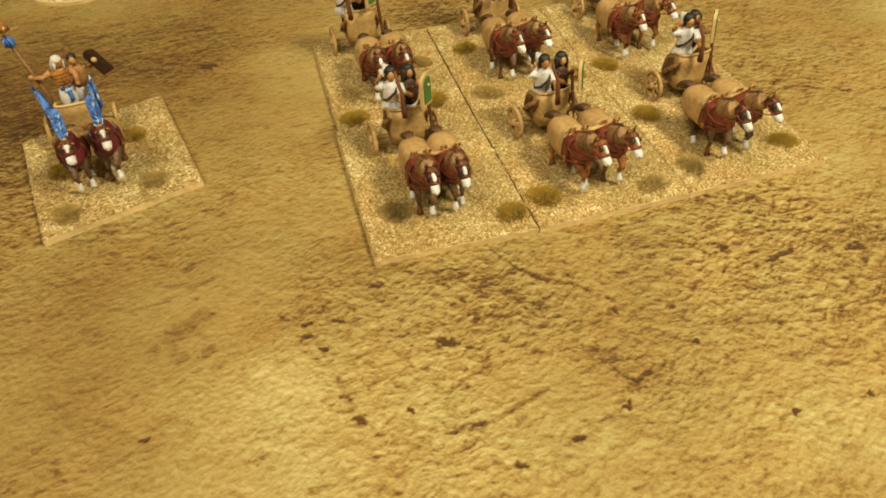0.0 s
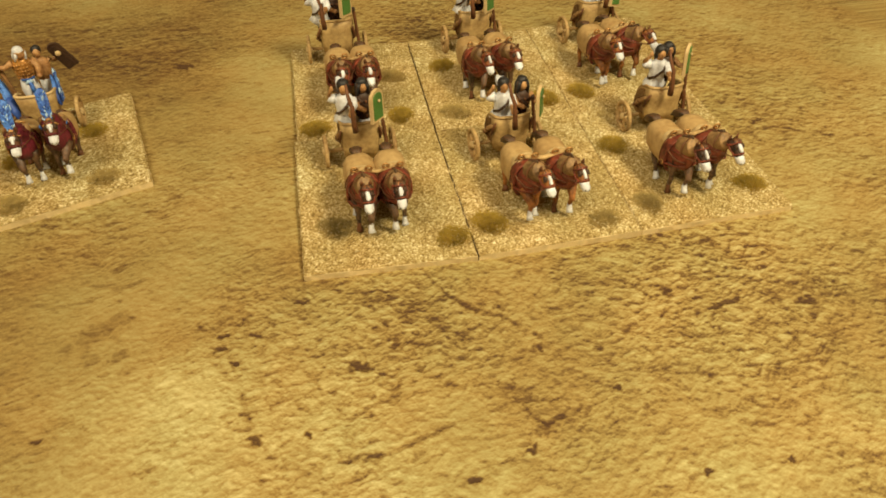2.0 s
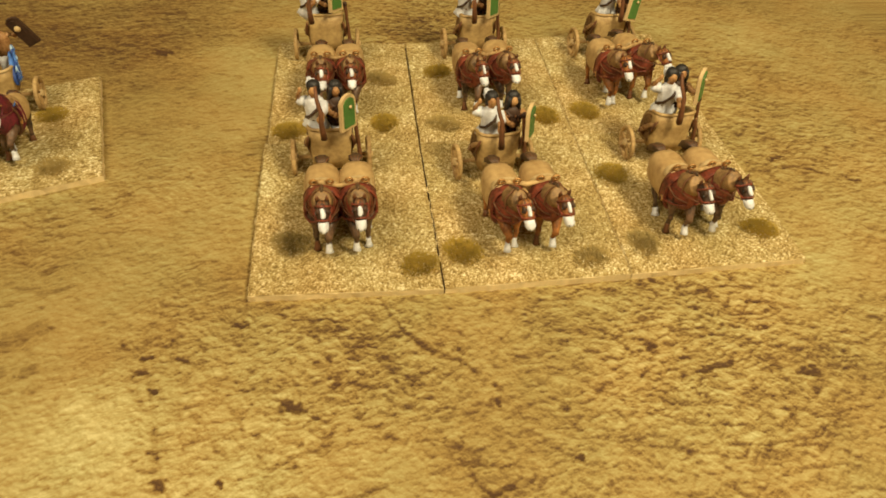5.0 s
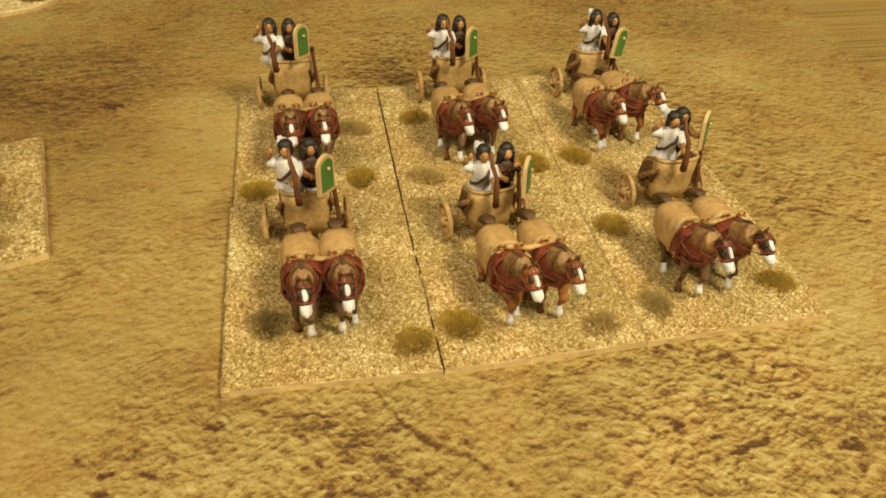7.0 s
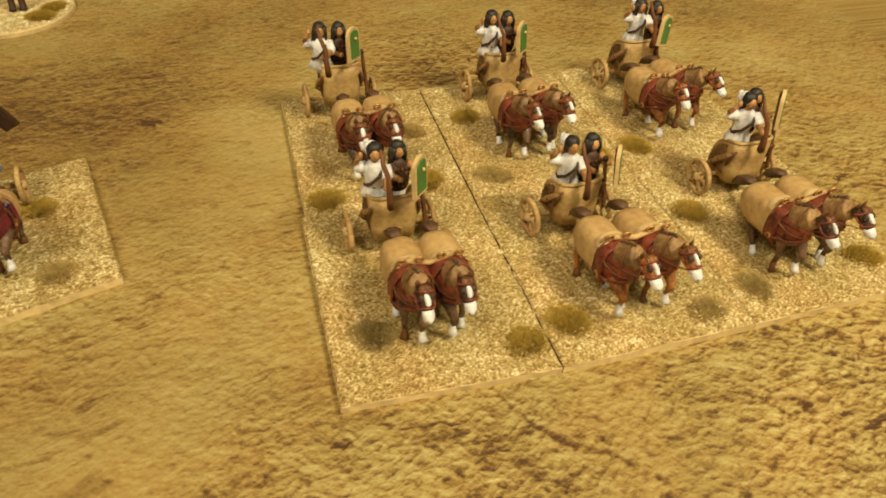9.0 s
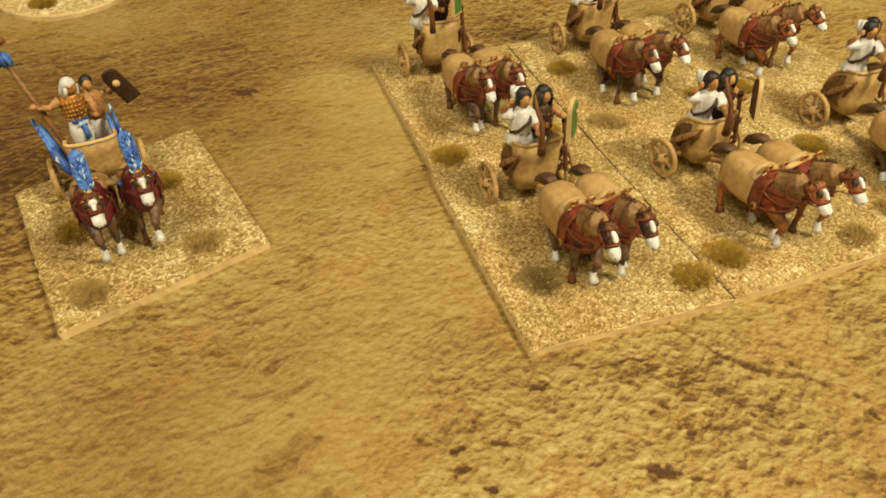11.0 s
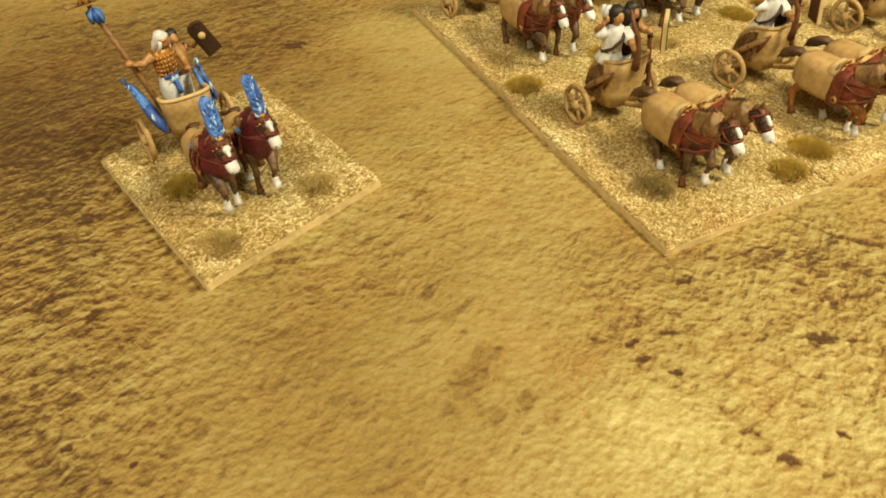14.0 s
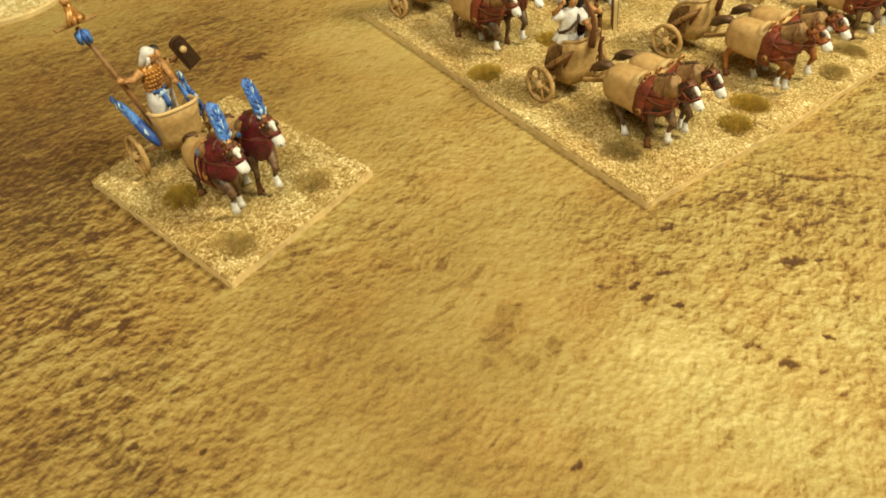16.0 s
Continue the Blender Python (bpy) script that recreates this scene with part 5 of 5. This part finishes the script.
def yoke_part(stand, left, right, z=17.4):
    """The yoke bar that lies over both horses' withers, with its saddles and rein rings."""
    bm = bmesh.new()
    (x0, y0), (x1, y1) = left, right
    mx, my = (x0 + x1) / 2, (y0 + y1) / 2
    tube(bm, [(x0 - 2.6, y0 + 0.6, z - 1.9), (x0 - 1.9, y0 + 0.3, z - 0.4), (x0, y0, z), (mx, my, z - 1.2), (x1, y1, z), (x1 + 1.9, y1 + 0.3, z - 0.4), (x1 + 2.6, y1 + 0.6, z - 1.9)], [0.4, 0.5, 0.62, 0.58, 0.62, 0.5, 0.4], 0, 8, side=(0, 0, 1))
    uneven(bm, 0.15, x0)
    yoke = part("yoke", bm, RIM, stand, "cream wooden yoke across both horses")
    for x, y in (left, right):
        for sx in (-1, 1):
            bm = bmesh.new()
            tube(bm, [(x + sx * 1.7 + 0.72 * math.cos(w), y - 0.6 - 0.2 * math.sin(w), z + 0.5 + 0.72 * math.sin(w)) for w in [radians(36 * k) for k in range(11)]], 0.26, 0, 6, side=(0, 1, 0))
            if z > 17.5:
                ball(bm, (x + sx * 2.6, y, z - 1.2), 0.85, 1, 10, 8)
            part("rein_ring", bm, [BRASS, BLUE], yoke)


def place_on(stand, name, me, x, y, z, rz, label):
    return part(name, me, None, stand, label, at=mmpose(x, y, z, 0, 0, rz))


GROUND = 2.2      # top of the grit above the mat


def chariot(bx, by, corners, seed, cap, coat, horses, car, crew, shield, tufts, label, rise=0.0):
    """One two-horse chariot on its base. Places are in millimetres from the base's middle, x across and y to the rear.
    horses: x, y of the nose, turn, turn of the head, for each; car: x, y of the front's middle and turn; crew: x, y, turn for both;
    rise: how much higher the crew stands."""
    stand = new("chariot_model")
    stand.matrix_basis = mmpose(bx, by, 0)
    tagged(stand, label, "chariot model", "chariots drawn up in two ranks")
    base_parts(stand, [(x - bx, y - by) for x, y in corners], seed, tufts, dusky=1 if bx < 30 else -1 if bx < 70 else 0)
    for k, (x, y, rz, head) in enumerate(horses):
        place_on(stand, "horse_figurine", horse_mesh(head, (seed + k) % 2, coat), x, y, GROUND, rz, ("ginger" if coat == S_GINGER else "dark brown" if coat == S_DARK else "chestnut") + " model horse with a tan cloth and maroon harness")
    cx, cy, cz = car
    cab_parts(stand, mmpose(cx, cy, GROUND, 0, 0, cz), False, 14.9 + 0.8 * max(rise, -0.6))
    (ax, ay, az), (dx, dy, dz) = crew
    stand_on = GROUND + 5.8 + rise
    place_on(stand, "archer_figurine", archer_mesh(cap), ax, ay, stand_on, az, "white-robed model archer, a plain painted figure")
    place_on(stand, "charioteer_figurine", driver_mesh(), dx, dy, stand_on - 0.5, dz, "dark-coated model charioteer, a plain painted figure")
    sx, sy, sz, srz, srx, sry = shield
    shield_part(stand, mmpose(sx, sy, sz, srx, sry, srz))
    yoke_part(stand, *[(x - 12.6 * math.sin(radians(rz)), y + 12.6 * math.cos(radians(rz))) for x, y, rz, _ in horses])
    return stand


LABEL = "two-horse painted model war chariot on a sanded base"
chariot(20, 26.2, ((0, 0), (40.1, -1.2), (40.2, 51.75), (1.0, 53.7)), 11, 0, S_DARK, [(-3.9, -22.2, 0, 0), (3.5, -22.0, 0, 0)], (-1.9, 9.6, 1), [(-4.9, 14.0, -8), (-0.2, 15.0, 5)], (2.3, 7.2, 23.6, 48, -5, 5),
        [(-11.6, -11.5, "g"), (15.9, -20.2, "o")], LABEL + ", black-haired archer")
chariot(60.35, 25.6, ((40.45, -1.2), (81.1, -0.2), (81.4, 52.4), (40.55, 51.7)), 24, 1, S_GINGER, [(-4.3, -24.2, 4, 8), (4.3, -23.6, 4, 6)], (-3.2, 6.4, 5), [(-5.4, 11.2, -4), (-0.2, 12.0, 4)], (2.7, 5.4, 21.2, 62, -5, 8),
        [(-14.8, -16.2, "o"), (13.2, -20.6, "g")], LABEL + ", ginger horses", -1.9)
chariot(100.4, 26.0, ((81.25, -0.2), (122.0, 1.3), (120.6, 54.2), (81.55, 52.5)), 35, 2, S_DARK, [(-5.2, -22.4, 3, 6), (3.4, -21.6, 4, 10)], (0.8, 10.9, 3), [(-1.6, 15.2, -6), (1.8, 17.8, 6)], (5.0, 12.6, 24.4, 54, -5, 6),
        [(-14.0, -17.4, "g"), (14.9, -14.6, "o"), (-14.0, 8.6, "o")], LABEL + ", black-haired archer")
chariot(20.2, 78.8, ((1.8, 53.8), (40.25, 51.9), (41.1, 104.6), (3.1, 107.3)), 42, 3, S_CHEST, [(-3.9, -20.8, 0, 0), (3.5, -20.6, 0, 0)], (-2.6, 13.3, -1), [(-7.0, 16.8, 0), (-2.2, 17.4, 5)], (0.6, 12.8, 23.8, 46, -6, 6),
        [(-12.8, -20.2, "o"), (11.8, -18.0, "o"), (12.4, 4.4, "g")], LABEL + ", brown-haired archer", 0.8)
chariot(60.5, 78.6, ((40.6, 51.9), (81.5, 52.55), (82.4, 106.5), (41.45, 104.6)), 53, 4, S_CHEST, [(-4.2, -21.0, 2, 6), (4.2, -20.2, 2, 6)], (0.6, 12.2, 1), [(-2.8, 16.6, 0), (1.8, 17.0, 4)], (4.4, 12.2, 21.6, 44, -6, 4),
        [(-12.8, -19.2, "g"), (-11.4, 8.0, "o"), (15.0, -17.0, "o")], LABEL + ", black-haired archer")
chariot(100.6, 78.8, ((81.65, 52.65), (120.6, 54.35), (121.0, 107.5), (82.6, 106.6)), 64, 5, S_GINGER, [(-5.6, -20.8, 3, 4), (4.8, -17.8, 10, 16)], (0.2, 11.3, 4), [(-0.8, 15.8, 0), (3.9, 14.8, 6)], (5.4, 10.6, 20.2, 30, -6, 18),
        [(-13.2, -15.6, "o")], LABEL + ", ginger horses")


def commander_chariot():
    """The commander's chariot, alone on its base, with plumed horses and a standard."""
    stand = new("commander_chariot_model")
    stand.matrix_basis = mmpose(-60.7, 59.9, 0, 0, 0, 14)
    tagged(stand, "commander's model chariot with blue-plumed wine-red horses on a sanded base", "chariot model")
    base_parts(stand, [(-20.9, -24.7), (19.6, -22.1), (21.5, 25.5), (-18.7, 22.0)], 77, [(-14.2, -18.0, "g"), (8.6, -15.4, "g"), (-11.2, 1.4, "o"), (9.0, 8.0, "o")], 0.5)
    for k, (x, y, rz, head, rear) in enumerate([(-8.6, -18.2, -9, 4, 0), (-0.2, -19.2, -9, 6, 4)]):
        part("horse_figurine", horse_mesh(head, k, S_DARK, True), None, stand, "model horse in a wine-red trapper with a blue plume",
             at=mmpose(x, y, GROUND + 0.3 * rear, -rear, 0, rz))
    cab_parts(stand, mmpose(-2.4, 8.8, GROUND, 0, 0, -8), True)
    place_on(stand, "commander_figurine", commander_mesh(), -2.6, 15.4, GROUND + 6.8, 10, "model commander in gilt scales and white head cloth, plain-faced")
    place_on(stand, "squire_figurine", squire_mesh(), 1.5, 19.2, GROUND + 5.4, 0, "black-haired model shield bearer, plain-faced")
    # the large boss here stands in for the hand that grips the shield
    shield_part(stand, mmpose(7.4, 17.6, 21.6, 10, -26, -10), DARK, DARK, 8.8, 3.5, "dark brown raised shield", 0.8)
    yoke_part(stand, *[(x + 11.0 * math.sin(radians(8)), y + 11.0 * math.cos(radians(8))) for x, y in ((-8.6, -18.2), (-0.2, -19.2))], z=17.6)
    # the standard
    bm = bmesh.new()
    tube(bm, [(-5.2, 12.0, 9.0), (-8.4, 16.2, 21.8), (-11.4, 20.1, 33.6)], [0.6, 0.6, 0.5], 0, 8)
    pole = part("standard_pole", bm, POLE, stand, "brown standard pole")
    bm = bmesh.new()
    for k in range(7):
        w = radians(51 * k)
        tube(bm, [(-11.2, 19.7, 33.0), (-11.1 + 0.95 * math.cos(w), 19.6 + 0.95 * math.sin(w), 32.3), (-10.9 + 1.15 * math.cos(w), 19.5 + 1.15 * math.sin(w), 30.6)], [0.4, 0.6, 0.3], k % 2, 6)
    part("ribbon", bm, [BLUE, DEEP_BLUE], pole, "blue ribbons tied below the crossbar")
    bm = bmesh.new()
    box(bm, (-11.4, 20.1, 34.4), (8.4, 1.1, 0.5), 0, bevel=0.12)
    uneven(bm, 0.1)
    part("crossbar", bm, WOOD, pole)
    bm = bmesh.new()
    # a gilt crouching shape: haunches, trunk, head and two fore limbs
    loft(bm, [((-10.9, 20.1, 34.6), (1.5, 0, 0), (0, 0.8, 0)), ((-11.1, 20.1, 35.8), (1.2, 0, 0), (0, 0.8, 0)), ((-11.6, 20.1, 37.4), (1.0, 0, 0), (0, 0.7, 0)), ((-11.9, 20.1, 38.5), (0.6, 0, 0), (0, 0.5, 0))], 0, 10)
    ball(bm, (-12.1, 19.8, 39.1), (0.85, 0.8, 0.95), 1, 10, 8)
    ball(bm, (-12.1, 20.2, 39.9), (0.6, 0.6, 0.6), 0, 8, 6)
    for dx, dy in ((-0.6, -0.7), (0.5, -0.8)):
        tube(bm, [(-11.8, 20.0 + dy * 0.5, 37.6), (-12.6 + dx * 0.4, 19.7 + dy, 36.2), (-12.6 + dx, 19.6 + dy, 34.7)], [0.5, 0.42, 0.5], 0, 8)
        tube(bm, [(-10.6 + dx, 20.0 + dy * 0.6, 35.4), (-11.4 + dx, 19.6 + dy, 35.8), (-11.6 + dx, 19.5 + dy, 34.7)], [0.7, 0.6, 0.5], 0, 8)
    uneven(bm, 0.15)
    part("emblem", bm, [BRASS, FLESH], pole, "brass painted emblem above the crossbar")


commander_chariot()


def round_base():
    """A round sanded base that stands apart, with tufts and the foot of a figure."""
    stand = new("round_model_base")
    stand.matrix_basis = mmpose(-75.2, 187.6, 0)
    tagged(stand, "round pale sanded model base with brown grass tufts", "model base")
    bm = bmesh.new()
    loft(bm, [((0, 0, -0.5), (20.0, 0, 0), (0, 20.0, 0)), ((0, 0, 1.4), (20.0, 0, 0), (0, 20.0, 0)), ((0, 0, 1.8), (19.7, 0, 0), (0, 19.7, 0))], 0, 72)
    plate = part("base_plate", bm, PEBBLE, stand, "tan card base plate", smooth=False)
    rr, ww = np.linspace(0.02, 19.7, 80), np.linspace(0, 2 * math.pi, 361)
    r, w = np.meshgrid(rr, ww)
    x, y = r * np.cos(w), r * np.sin(w)
    grit = fractal(x / 0.9, y / 0.9, 95, 2)
    me = sheet_mesh("grit", r, w, 1.8 + 0.9 * np.clip(grit - 0.25, 0, 1), np.clip(0.76 + 0.8 * (grit - 0.5), 0, 1), "grit", GRIT)
    co = np.stack([x, y, 1.75 + 0.9 * np.clip(grit - 0.25, 0, 1) * np.clip((19.7 - r) / 0.5, 0, 1)], -1).reshape(-1) * K
    me.vertices.foreach_set("co", co.astype(np.float32))
    sheet = new("grit", me)
    sheet.parent = plate
    tagged(sheet, "pale dry-brushed sand glued on the base", kind="stuff")
    for k, (x, y) in enumerate(((10.5, -9.5), (14.0, -3.0), (-6.0, -10.5))):
        part("grass_tuft", TUFTS["o"][k % 2], None, stand, "clump of olive static grass", at=mmpose(x, y, 2.1, 0, 0, 50 * k))
    bm = bmesh.new()
    for sx in (-1, 1):
        tube(bm, [(sx * 1.6, -1.2, 0), (sx * 1.6, -0.4, 0.9), (sx * 1.5, 0, 4), (sx * 1.2, 0.2, 8)], [1.2, 1.1, 1.0, 1.3], 0, 10)
    loft(bm, [((0, 0.2, 7), (2.6, 0, 0), (0, 1.8, 0)), ((0, 0.2, 12), (2.3, 0, 0), (0, 1.6, 0)), ((0, 0.2, 15), (2.4, 0, 0), (0, 1.5, 0)), ((0, 0.2, 16), (1.0, 0, 0), (0, 0.9, 0))], 0, 12)
    ball(bm, (0, 0, 18), (1.3, 1.3, 1.6))
    part("figurine", bm, DARK, stand, "dark brown model figure, plain shape", at=mmpose(3.5, -2.5, 2.1))


round_base()
